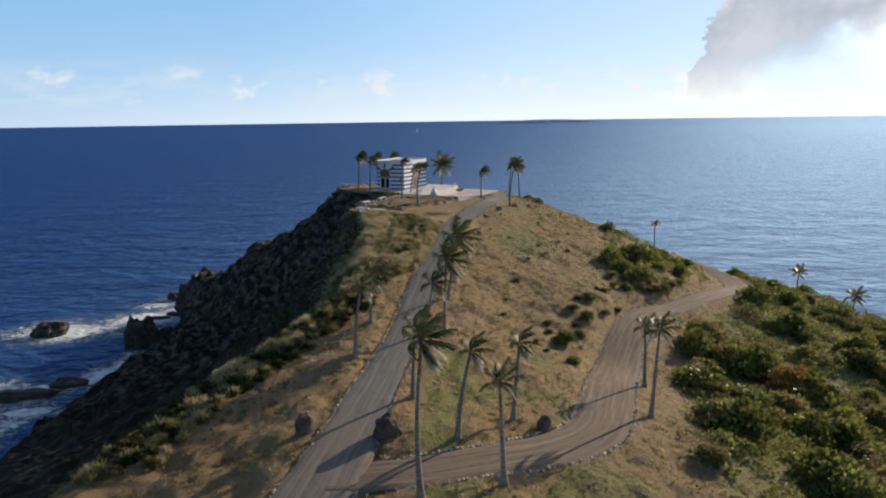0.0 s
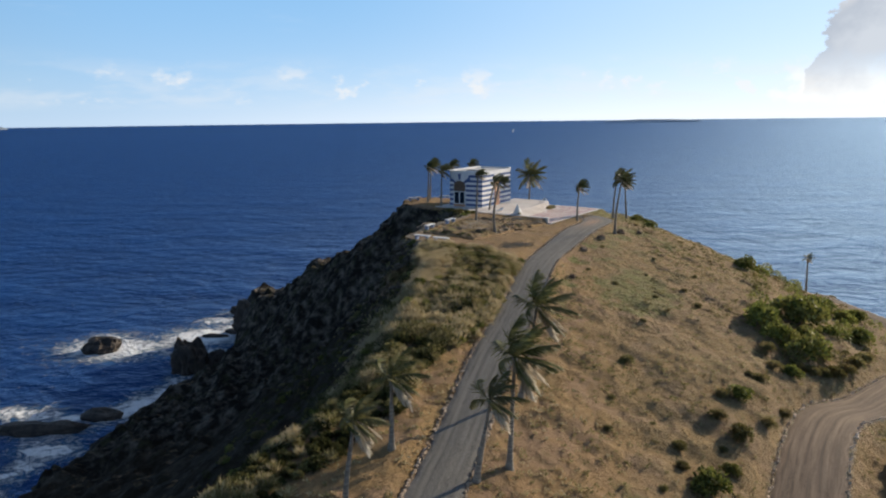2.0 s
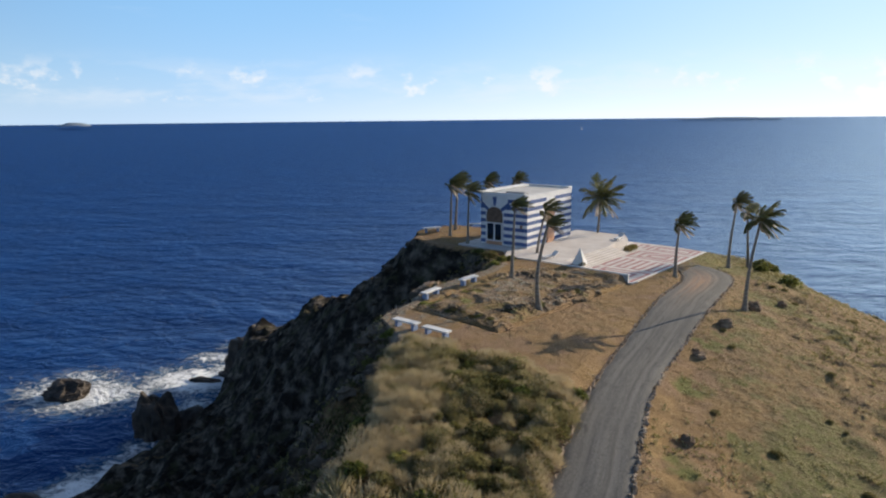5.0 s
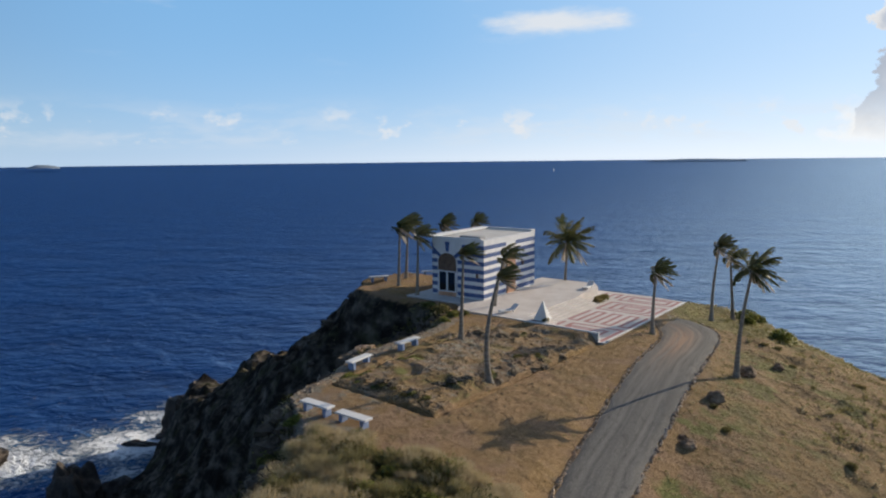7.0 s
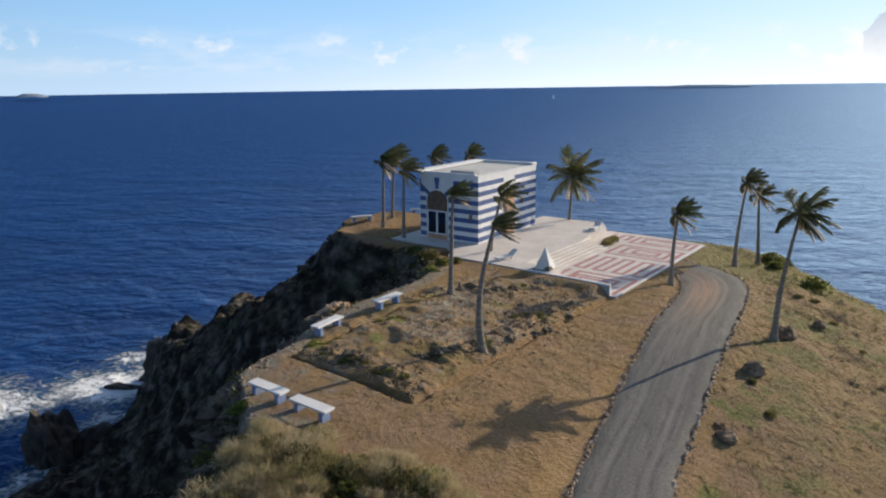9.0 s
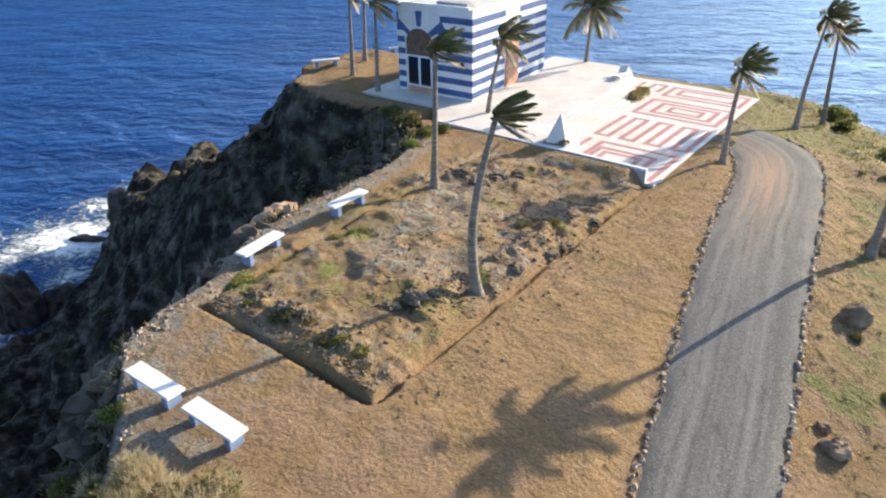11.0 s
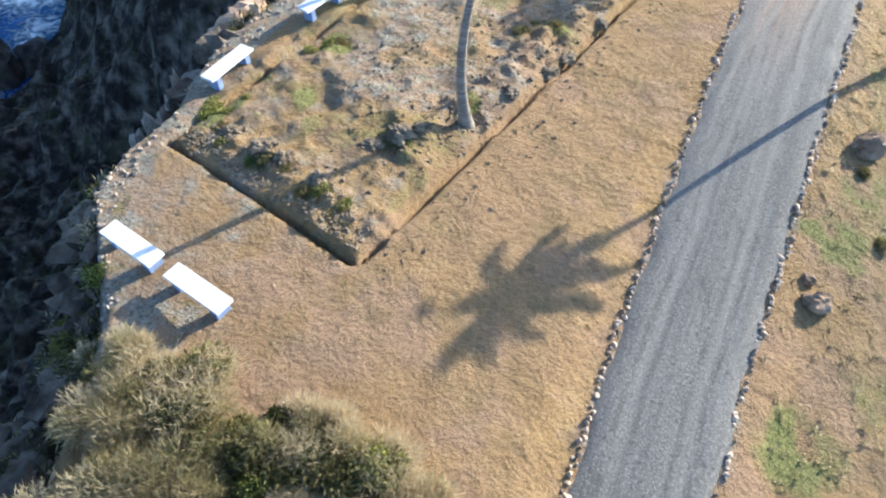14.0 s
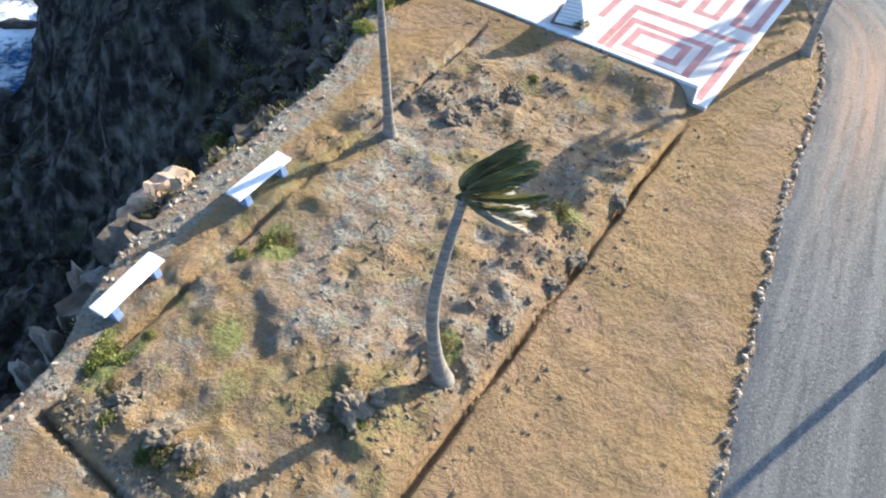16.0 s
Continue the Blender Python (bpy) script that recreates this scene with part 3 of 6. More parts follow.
MAIN_ROAD = [(-12, 22, 2.6), (-8.2, 38, 2.6), (-6.85, 45, 2.2), (-5.75, 53, 1.95), (-4.2, 65, 1.75), (-2.85, 78, 1.82), (-2.2, 84, 1.88), (-0.95, 92, 1.95), (0.2, 99, 1.93),
             (1.2, 107, 1.87), (2.2, 113, 1.82), (3.3, 117.5, 1.9), (4.9, 123, 2.05), (6.55, 128.7, 2.2), (8.5, 135, 2.35), (10.8, 142, 2.3), (11.8, 147, 2.5), (10.9, 150.3, 2.4), (8.8, 151.6, 2.0)]
SIDE_ROAD = [(-7.4, 40.5, 1.7), (-3.0, 40.6, 1.8), (1.4, 41.9, 1.9), (7.3, 44.4, 2.3), (11.8, 48.4, 2.4), (14.8, 56, 2.3), (17.2, 64, 2.4), (22.8, 79, 2.4), (29, 91.0, 2.4),
             (34.5, 96.0, 2.2), (45.5, 108.5, 2.2), (54.5, 121, 2.2), (58.2, 131.5, 2.2), (57.2, 141, 2.0), (50, 148, 2.0)]
main_line = resample(MAIN_ROAD, 0.5)
side_line = resample(SIDE_ROAD, 0.5)
TRENCH = [((-15.7, 123.1), (-7.2, 118.8), 0.075, 0.46), ((-7.0, 118.9), (2.9, 139.6), 0.09, 0.34),
          ((-15.6, 123.2), (-13.4, 127.8), 0.13, 0.26), ((-13.4, 127.8), (-8.7, 137.4), 0.13, 0.22), ((-8.7, 137.4), (-5.7, 144.8), 0.15, 0.24)]


def to_segment(x, y, a, b):
    ax, ay, bx, by = *a, *b
    t = np.clip(((x - ax) * (bx - ax) + (y - ay) * (by - ay)) / ((bx - ax) ** 2 + (by - ay) ** 2), 0, 1)
    return np.hypot(x - ax - t * (bx - ax), y - ay - t * (by - ay)), t


def to_line(x, y, line):
    """Distance to a road's centre line less its half width, and the height there."""
    best = np.full(x.shape, 1e9)
    level = np.zeros(x.shape)
    z = land(line[:, 0], line[:, 1])
    for k in range(0, len(line), 2):
        d = np.hypot(x - line[k, 0], y - line[k, 1]) - line[k, 2]
        m = d < best
        best[m], level[m] = d[m], z[k]
    return best, level


def in_dig(x, y):
    """1 inside the dug-over bed within the trench, 0 outside."""
    a, b = np.array((-7.2, 118.8)), np.array((2.9, 139.6))
    c = np.array((-15.7, 123.1))
    n1 = np.array((-(b - a)[1], (b - a)[0])) / np.hypot(*(b - a))
    n2 = np.array(((c - a)[1], -(c - a)[0])) / np.hypot(*(c - a))
    d1 = (x - a[0]) * n1[0] + (y - a[1]) * n1[1]
    d2 = (x - a[0]) * n2[0] + (y - a[1]) * n2[1]
    return smooth01(d1 / 0.35) * smooth01(d2 / 0.35) * smooth01((11.5 - d1) / 1.5) * smooth01((146 - y) / 4)


def ground(x, y):
    """The finished ground: land with road beds, trench, clods and tussocks."""
    x, y = np.broadcast_arrays(np.asarray(x, float), np.asarray(y, float))
    z = land(x, y)
    flat = np.zeros(x.shape)
    for line in (main_line, side_line):
        d, level = to_line(x, y, line)
        w = smooth01((1.6 - d) / 1.6)
        z = z * (1 - w) + (level - 0.06) * w
        flat = np.maximum(flat, w)
    z = z - 0.22 * flat * smooth01((5.0 - np.hypot(x + 6.4, y - 41.0)) / 1.5)
    near = smooth01((y - 104) / 6) * smooth01((x + 21) / 3) * smooth01((18 - x) / 4)
    tuss = (0.44 * fbm(x, y, 2.2, 3, 41) + 0.16 * np.abs(fbm(x, y, 1.3, 2, 45))) * (1 - near) + 0.05 * fbm(x, y, 0.9, 2, 43)
    dig = in_dig(x, y)
    clod = dig * (0.26 * fbm(x, y, 1.5, 4, 51) + 0.22 * np.maximum(fbm(x, y, 0.8, 3, 53), 0) + 0.06)
    # heap of spoil along the inner side of the trench
    d, t = to_segment(x, y, (-14.2, 124.1), (-6.7, 120.4))
    clod = clod + smooth01((0.85 - d) / 0.6) * (0.62 * vnoise(x / 0.7, y / 0.7, 61) * vnoise(x / 0.35, y / 0.35, 62)) * smooth01((t + 0.02) * 9)
    d, t = to_segment(x, y, (-6.5, 124.2), (0.5, 137.0))
    clod = clod + 0.42 * smooth01((1.0 - d) / 0.9) * vnoise(x / 0.6, y / 0.6, 63)
    d, t = to_segment(x, y, (-9.5, 137.0), (-5.0, 141.5))
    clod = clod + 0.40 * smooth01((1.7 - d) / 1.7) * vnoise(x / 0.9, y / 0.9, 67)
    cliff = smooth01((curve(EDGE_Y, EDGE_X, y) - 0.3 - x) / 2.5) * smooth01((z - 0.5) / 2)
    block = fbm(x, y, 4.2, 3, 85) * 5
    cliff = cliff * (0.35 + 0.65 * smooth01((y - 104) / 14)) * (2.0 * np.abs(fbm(x, y, 5.0, 3, 81)) + 0.55 * np.floor(block) + 0.55 * smooth01((block - np.floor(block) - 0.6) / 0.4) + 0.9 * np.abs(fbm(x, y, 1.6, 3, 83)) - 0.2)
    z = z + (tuss + clod + cliff) * (1 - flat)
    for a, b, half, depth in TRENCH:
        d, t = to_segment(x, y, a, b)
        d = d + 0.10 * fbm(x, y, 1.1, 2, 57)
        z = z - depth * (0.65 + 0.7 * vnoise(x / 1.7, y / 1.7, 58)) * smooth01((half + 0.09 - d) / 0.16)
    # the terrace stands on a levelled bed
    u, v = to_plan(x, y)
    bed = smooth01((u + 2.4) / 2.2) * smooth01((22 - u) / 1.5) * smooth01((v + 0.8) / 1.0) * smooth01((19 - v) / 1.5)
    level = 42.78 + 0.96 * smooth01((v - 0.6) / 1.0) * (1 - smooth01((u - 0.05) / 0.3))
    z = z * (1 - bed) + np.minimum(z, level) * bed
    court = smooth01((u - 0.6) / 1.5) * smooth01((20 - u) / 1.5) * smooth01((v - 16.5) / 0.8) * smooth01((26.5 - v) / 1.2)
    z = z * (1 - court) + np.minimum(z, 43.66) * court
    bank = smooth01((v + 1.9) / 1.5) * smooth01((0.6 - v) / 0.4) * smooth01((u - 0.8) / 2.5) * smooth01((23.5 - u) / 2.0)
    z = z * (1 - bank) + np.maximum(z, 42.86) * bank
    # earth heaped against the front wall
    heap = smooth01((u + 2.6) / 2.2) * smooth01((0.25 - u) / 0.2) * smooth01((v - 0.5) / 1.1) * smooth01((15 - v) / 3)
    z = z * (1 - heap) + np.maximum(z, 43.74) * heap
    return z


PLAZA_O, PLAZA_U = Vector((3.6, 140.4)), Vector((0.454, 0.891)).normalized()
PLAZA_V = Vector((-PLAZA_U.y, PLAZA_U.x))


def to_plan(x, y):
    """World to the terrace's own axes: along its right side, and leftwards."""
    dx, dy = x - PLAZA_O.x, y - PLAZA_O.y
    return dx * PLAZA_U.x + dy * PLAZA_U.y, dx * PLAZA_V.x + dy * PLAZA_V.y


# ---- ground ----
def steps(*runs):
    out = []
    for a, b, s in runs:
        out += list(np.arange(a, b, s))
    return np.array(out + [runs[-1][1]])


GX = steps((-130, -95, 3.0), (-95, -60, 0.8), (-60, -21, 0.42), (-21, -18, 0.3), (-18, 5, 0.135), (5, 16, 0.25), (16, 44, 0.42), (44, 70, 0.7), (70, 150, 3.0))
GY = steps((-70, 28, 4.0), (28, 64, 0.6), (64, 106, 0.42), (106, 116, 0.25), (116, 142, 0.135), (142, 148, 0.25), (148, 176, 0.5), (176, 260, 1.6))
data, verts = grid_mesh("ground", GX, GY, ground, GROUND)
vx, vy, vz = verts.T
gz = vz.reshape(len(GY), len(GX))


def surface(x, y):
    """Heights read off the built ground sheet."""
    i = np.clip(np.searchsorted(GX, x) - 1, 0, len(GX) - 2)
    j = np.clip(np.searchsorted(GY, y) - 1, 0, len(GY) - 2)
    a, b = (x - GX[i]) / (GX[i + 1] - GX[i]), (y - GY[j]) / (GY[j + 1] - GY[j])
    return (gz[j, i] * (1 - a) + gz[j, i + 1] * a) * (1 - b) + (gz[j + 1, i] * (1 - a) + gz[j + 1, i + 1] * a) * b


def ground_at(x, y):
    return float(surface(np.array([x], float), np.array([y], float))[0])


slope = np.hypot(np.gradient(gz, GX, axis=1), np.gradient(gz, GY, axis=0)).ravel()
edge = curve(EDGE_Y, EDGE_X, vy)
# below y 108 the dark rock tone also stands for shade on the slope
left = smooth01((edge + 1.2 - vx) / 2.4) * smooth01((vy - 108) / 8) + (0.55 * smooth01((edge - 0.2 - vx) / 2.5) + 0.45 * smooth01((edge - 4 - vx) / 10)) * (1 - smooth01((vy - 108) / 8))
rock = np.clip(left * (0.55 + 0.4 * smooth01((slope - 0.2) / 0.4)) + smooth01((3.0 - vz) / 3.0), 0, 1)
rock = np.maximum(rock, smooth01((vy - 176) / 8))
green = 0.42 * smooth01(fbm(vx, vy, 11, 3, 71) * 1.6)
green = np.maximum(green, np.exp(-(((vx - 14) / 5) ** 2 + ((vy - 110) / 8) ** 2)) * (0.35 + 0.8 * vnoise(vx / 1.9, vy / 1.9, 78)))
green = np.maximum(green, 0.85 * smooth01((vx - np.interp(vy, (36, 50, 60, 80, 95, 110, 130, 152), (17, 20, 23, 30, 38, 52, 63, 64))) / 5 + 0.3))
green = np.maximum(green, 0.5 * smooth01((-7.5 - vx) / 4) * smooth01((112 - vy) / 6) * smooth01((vy - 66) / 10)) * smooth01((vx - edge + 1.0) / 2.0)
green = np.maximum(green, 0.45 * in_dig(vx, vy) * smooth01(fbm(vx, vy, 2.5, 3, 74) * 1.8 + 0.35))
green = np.maximum(green, 0.55 * np.exp(-(((vx - 12.5) / 2.2) ** 2 + ((vy - 127) / 9) ** 2)))
green = np.maximum(green, 0.62 * smooth01((vx - 9) / 3) * smooth01((vy - 147) / 5))
green = np.maximum(green, 0.62 * smooth01(fbm(vx, vy, 5, 3, 79) * 1.5 + 0.45) * smooth01((vx + 4) / 3) * smooth01((17 - vx) / 4) * smooth01((84 - vy) / 12))
for gx, gy, gr, amount in ((-14.7, 125.0, 1.3, 0.95), (-11.0, 130.0, 0.9, 0.95), (-11.3, 126.2, 1.6, 0.5), (-6.7, 134.8, 0.8, 0.5), (-1.8, 133.1, 0.9, 0.7), (-4.6, 127.2, 0.8, 0.7), (-13.4, 127.4, 0.8, 0.6),
                         (12.6, 155.5, 2.2, 0.9), (11.4, 152.6, 1.6, 0.8), (9.0, 123.9, 1.5, 0.95), (6.9, 115.8, 1.6, 0.8), (10.5, 126.0, 1.4, 0.8), (12.5, 133.0, 2.0, 0.7), (12.5, 104.5, 4.0, 0.95), (9.5, 110.5, 1.6, 0.6),
                         (17.5, 140, 4.5, 0.8), (21.5, 135, 4.5, 0.7), (10.8, 118, 2.6, 0.65), (16.5, 124, 3.5, 0.55), (14.5, 113, 3.5, 0.7), (20, 118, 3.0, 0.5), (10.8, 108.2, 2.6, 1.0), (13.9, 108.9, 3.2, 1.0), (12.0, 105.8, 2.4, 1.0), (17.8, 110.1, 2.0, 0.9), (16.3, 105.9, 2.0, 0.9),
                         (5.2, 105.8, 1.5, 0.9), (4.3, 99.0, 1.2, 0.8), (7.7, 115.7, 1.2, 0.9), (14.2, 117.1, 1.8, 0.8), (11.1, 124.1, 1.3, 0.8), (14.6, 132.9, 2.2, 0.9)):
    green = np.maximum(green, amount * np.exp(-((vx - gx) ** 2 + (vy - gy) ** 2) / gr ** 2) * (0.35 + 1.1 * vnoise(vx / 0.8, vy / 0.8, 77)))
gravel = in_dig(vx, vy) * (1 - 0.75 * smooth01((green - 0.3) / 0.3)) * (0.50 + 0.5 * np.exp(-(((vx + 7.6) / 2.4) ** 2 + ((vy - 132.5) / 4.5) ** 2)))
gravel = np.maximum(gravel, 0.78 * smooth01((1.7 - np.abs(vx - edge - 0.6)) / 1.1) * smooth01((vy - 112) / 3) * smooth01((146 - vy) / 3))
gravel = np.maximum(gravel, 1.1 * np.exp(-(((vx + 12.9) / 2.4) ** 2 + ((vy - 115.7) / 1.5) ** 2)))
green = green * smooth01((to_segment(vx, vy, (-15.7, 123.2), (-7.2, 118.9))[0] - 0.35) / 0.3)
d, t = to_segment(vx, vy, (-15.8, 122.7), (-7.2, 118.4))
gravel = np.maximum(gravel, 0.42 * smooth01((0.6 - d) / 0.3))
for line, amount in ((main_line, 0.55), (side_line, 0.8)):
    d, level = to_line(vx, vy, line)
    gravel = np.maximum(gravel, amount * smooth01((0.9 - d) / 0.9))
gravel = np.maximum(gravel, 0.46 * smooth01((-8.5 - vx) / 3) * smooth01((vy - 111) / 2) * smooth01((123 - vy) / 2) * smooth01((vx - edge) / 0.6) * (0.55 + 0.9 * vnoise(vx / 1.3, vy / 1.3, 83)))
corner = np.arange(len(vx)).reshape(len(GY), len(GX))[:-1, :-1].ravel()
data.polygons.foreach_set("use_smooth", rock[corner] < 0.45)
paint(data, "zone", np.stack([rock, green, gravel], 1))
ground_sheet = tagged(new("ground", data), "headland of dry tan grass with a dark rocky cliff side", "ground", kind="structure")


# ---- sea, sailboat and far islands ----
SEA_FOAM = ((-112, 186, 17, 10, 1.15), (-101, 191, 9, 5, 0.75), (-92, 199, 14, 9, 1.2), (-86, 208, 9, 7, 0.95), (-93, 222, 8, 5, 0.8), (-103, 146, 9, 5, 0.85),
            (-86.5, 150, 3.5, 13, 0.85), (-89, 132, 8, 4.5, 1.0), (-109, 146, 6, 4, 0.9), (-83, 168, 4, 9, 0.75), (-89, 126, 4, 10, 0.8), (-95, 139, 9, 5, 0.9), (-84, 186, 5, 8, 0.8), (-86, 108, 4, 12, 0.7),
            (-84, 152, 5, 7, 1.15), (-81, 160, 5, 6, 1.1), (-94, 144, 6, 4, 0.95), (-119, 193, 9, 8, 0.8), (-96, 214, 8, 6, 0.8))


def make_sea():
    ox, oy = -95.0, 180.0
    radii = list(np.arange(0.8, 110, 1.1)) + list(110 * 1.045 ** np.arange(0, 86))
    radii = [r for r in radii if r < 4740] + [4740]
    seg = 300
    ang = np.linspace(0, 2 * math.pi, seg, endpoint=False)
    r = np.array(radii)[:, None]
    x, y = (ox + r * np.cos(ang)).ravel(), (oy + r * np.sin(ang)).ravel()
    far = np.repeat(np.array(radii), seg)
    z = 39.4 * np.clip((far - 3300) / 1440, 0, 1) ** 1.6
    verts = np.concatenate([[[ox, oy, 0]], np.stack([x, y, z], 1)])
    faces = [(0, 1 + k, 1 + (k + 1) % seg) for k in range(seg)]
    for a in range(len(radii) - 1):
        i = 1 + a * seg
        faces += [(i + k, i + seg + k, i + seg + (k + 1) % seg, i + (k + 1) % seg) for k in range(seg)]
    data = raw_mesh("water", verts, faces, SEA, True)
    foam = np.zeros(len(verts))
    for fx, fy, sx, sy, amount in SEA_FOAM:
        foam = np.maximum(foam, amount * np.exp(-(((verts[:, 0] - fx) / sx) ** 2 + ((verts[:, 1] - fy) / sy) ** 2)))
    a = data.attributes.new("foam", "FLOAT", "POINT")
    a.data.foreach_set("value", foam.astype(np.float32))
    tagged(new("water", data), "deep blue sea with white foam at the rocks", "sea", kind="structure")


make_sea()


def lumpy(size, seed, rough=0.35, cuts=3, flat=0.0, detail=2.2):
    """A broken rock of the given half sizes, centred on its base."""
    bm = bmesh.new()
    bmesh.ops.create_icosphere(bm, subdivisions=cuts, radius=1.0)
    o = Vector((seed * 7.3, seed * 3.1, seed * 5.7))
    for v in bm.verts:
        d = v.co.normalized()
        k = 1 + rough * noise.fractal(d * 1.3 + o, 0.9, 2.0, 4) + rough * 0.35 * (noise.cell(d * detail + o) - 0.5)
        v.co = Vector((d.x * size[0] * k, d.y * size[1] * k, max(d.z, -0.6) * size[2] * k))
    return bm


def rock_at(x, y, size, seed, mat, label, group="", turn=0, z=None, name="boulder", cuts=3, rough=0.35, category="rock"):
    z = ground_at(x, y) if z is None else z
    ob = new(name, mesh_of(name, lumpy(size, seed, rough, cuts), mat))
    ob.matrix_basis = pose(x, y, z + size[2] * 0.25, 0, 0, turn)
    return tagged(ob, label, category, group)


def islet(at, wide, deep, high, seed, label):
    xs, ys = np.linspace(-1, 1, 60), np.linspace(-1, 1, 14)

    def shape(x, y):
        return high * np.maximum(1 - np.abs(x) ** 2.2 - y ** 2, -0.2) * (0.75 + 0.5 * vnoise(x * 4 + 9, y * 2 + seed, seed))
    data, v = grid_mesh("distant_island", xs, ys, shape, FAR_LAND)
    data.transform(Matrix.Diagonal((wide, deep, 1, 1)))
    ob = new("distant_island", data)
    ob.matrix_basis = pose(*at, 0, 0, math.degrees(math.atan2(-at[0], at[1])))
    tagged(ob, label, "island", kind="structure")


islet((-2900, 3230, 36), 80, 40, 17, 3, "small hazy blue island on the horizon")
islet((697, 4560, 36), 300, 50, 7, 5, "long low hazy island on the horizon")


def sailboat(x, y):
    boat = thing("sailboat", pose(x, y, 0.0, 0, 0, 25), "small white sailboat far out on the sea", "sailboat")
    hull = bmesh.new()
    rows = []
    for k in range(9):
        t = k / 8
        w = 2.0 * math.sin(math.pi * min(t * 0.62 + 0.38, 1.0)) + 0.05
        rows.append([hull.verts.new((s * w, -6 + 12 * t, z)) for s, z in ((-1, 1.5), (-0.8, 0.2), (0, -0.4), (0.8, 0.2), (1, 1.5))])
    for a, b in zip(rows, rows[1:]):
        for k in range(4):
            hull.faces.new((a[k], a[k + 1], b[k + 1], b[k]))
        hull.faces.new((a[4], a[0], b[0], b[4]))
    hull.faces.new(rows[0])
    hull.faces.new(rows[-1][::-1])
    part("hull", hull, SAIL, boat)
    mast = bmesh.new()
    bmesh.ops.create_cone(mast, cap_ends=True, segments=8, radius1=0.16, radius2=0.1, depth=17)
    bmesh.ops.translate(mast, vec=(0, 0.8, 10), verts=mast.verts)
    part("mast", mast, GREY, boat)
    for nm, pts in (("mainsail", ((0, 0.6, 2.6), (0.7, -5.4, 2.8), (0, 0.6, 18))), ("jib", ((0, 1.2, 16), (0.6, 1.4, 2.2), (0, 6.0, 1.8)))):
        s = bmesh.new()
        vs = [s.verts.new(p) for p in pts] + [s.verts.new((p[0] + 0.06, p[1], p[2])) for p in pts]
        s.faces.new(vs[:3])
        s.faces.new(vs[3:][::-1])
        for k in range(3):
            s.faces.new((vs[k], vs[(k + 1) % 3], vs[3 + (k + 1) % 3], vs[3 + k]))
        part(nm, s, SAIL, boat)


sailboat(-127.6, 3050)

# rocks in the surf
rock_at(-114.5, 184.8, (5.2, 4.2, 3.2), 2, WET_ROCK, "dark wet rock awash in white surf", "surf rocks", z=-0.6, name="sea_rock", cuts=4)
rock_at(-83.5, 173.5, (4.6, 4.2, 9.5), 3, WET_ROCK, "tall dark sea stack standing off the cliff", "surf rocks", z=-2.0, name="sea_rock", cuts=4)
rock_at(-93, 222.5, (3.2, 2.4, 2.4), 4, WET_ROCK, "dark wet rock awash in white surf", "surf rocks", z=-0.5, name="sea_rock", cuts=4)
rock_at(-90, 199.5, (4.2, 1.4, 1.0), 5, WET_ROCK, "low dark reef in white foam", "surf rocks", z=-0.3, name="sea_rock", cuts=3)
rock_at(-86, 203.5, (3.0, 1.6, 1.1), 6, WET_ROCK, "low dark reef in white foam", "surf rocks", z=-0.3, name="sea_rock", cuts=3)
rock_at(-78.5, 202, (5.5, 6.5, 11.0), 7, WET_ROCK, "bluff of dark rock at the foot of the headland", "", z=-1.0, name="rock_bluff", cuts=4)
rock_at(-96, 139.6, (9.5, 2.8, 2.2), 8, WET_ROCK, "low dark reef in white foam", "surf rocks", z=-0.5, name="sea_rock", cuts=3, turn=10)
rock_at(-88, 147, (4.5, 2.6, 1.8), 9, WET_ROCK, "low dark reef in white foam", "surf rocks", z=-0.5, name="sea_rock", cuts=3)
rock_at(-79, 178, (3.5, 3.0, 3.5), 10, WET_ROCK, "dark wet rock beside the sea stack", "surf rocks", z=-0.8, name="sea_rock", cuts=3)


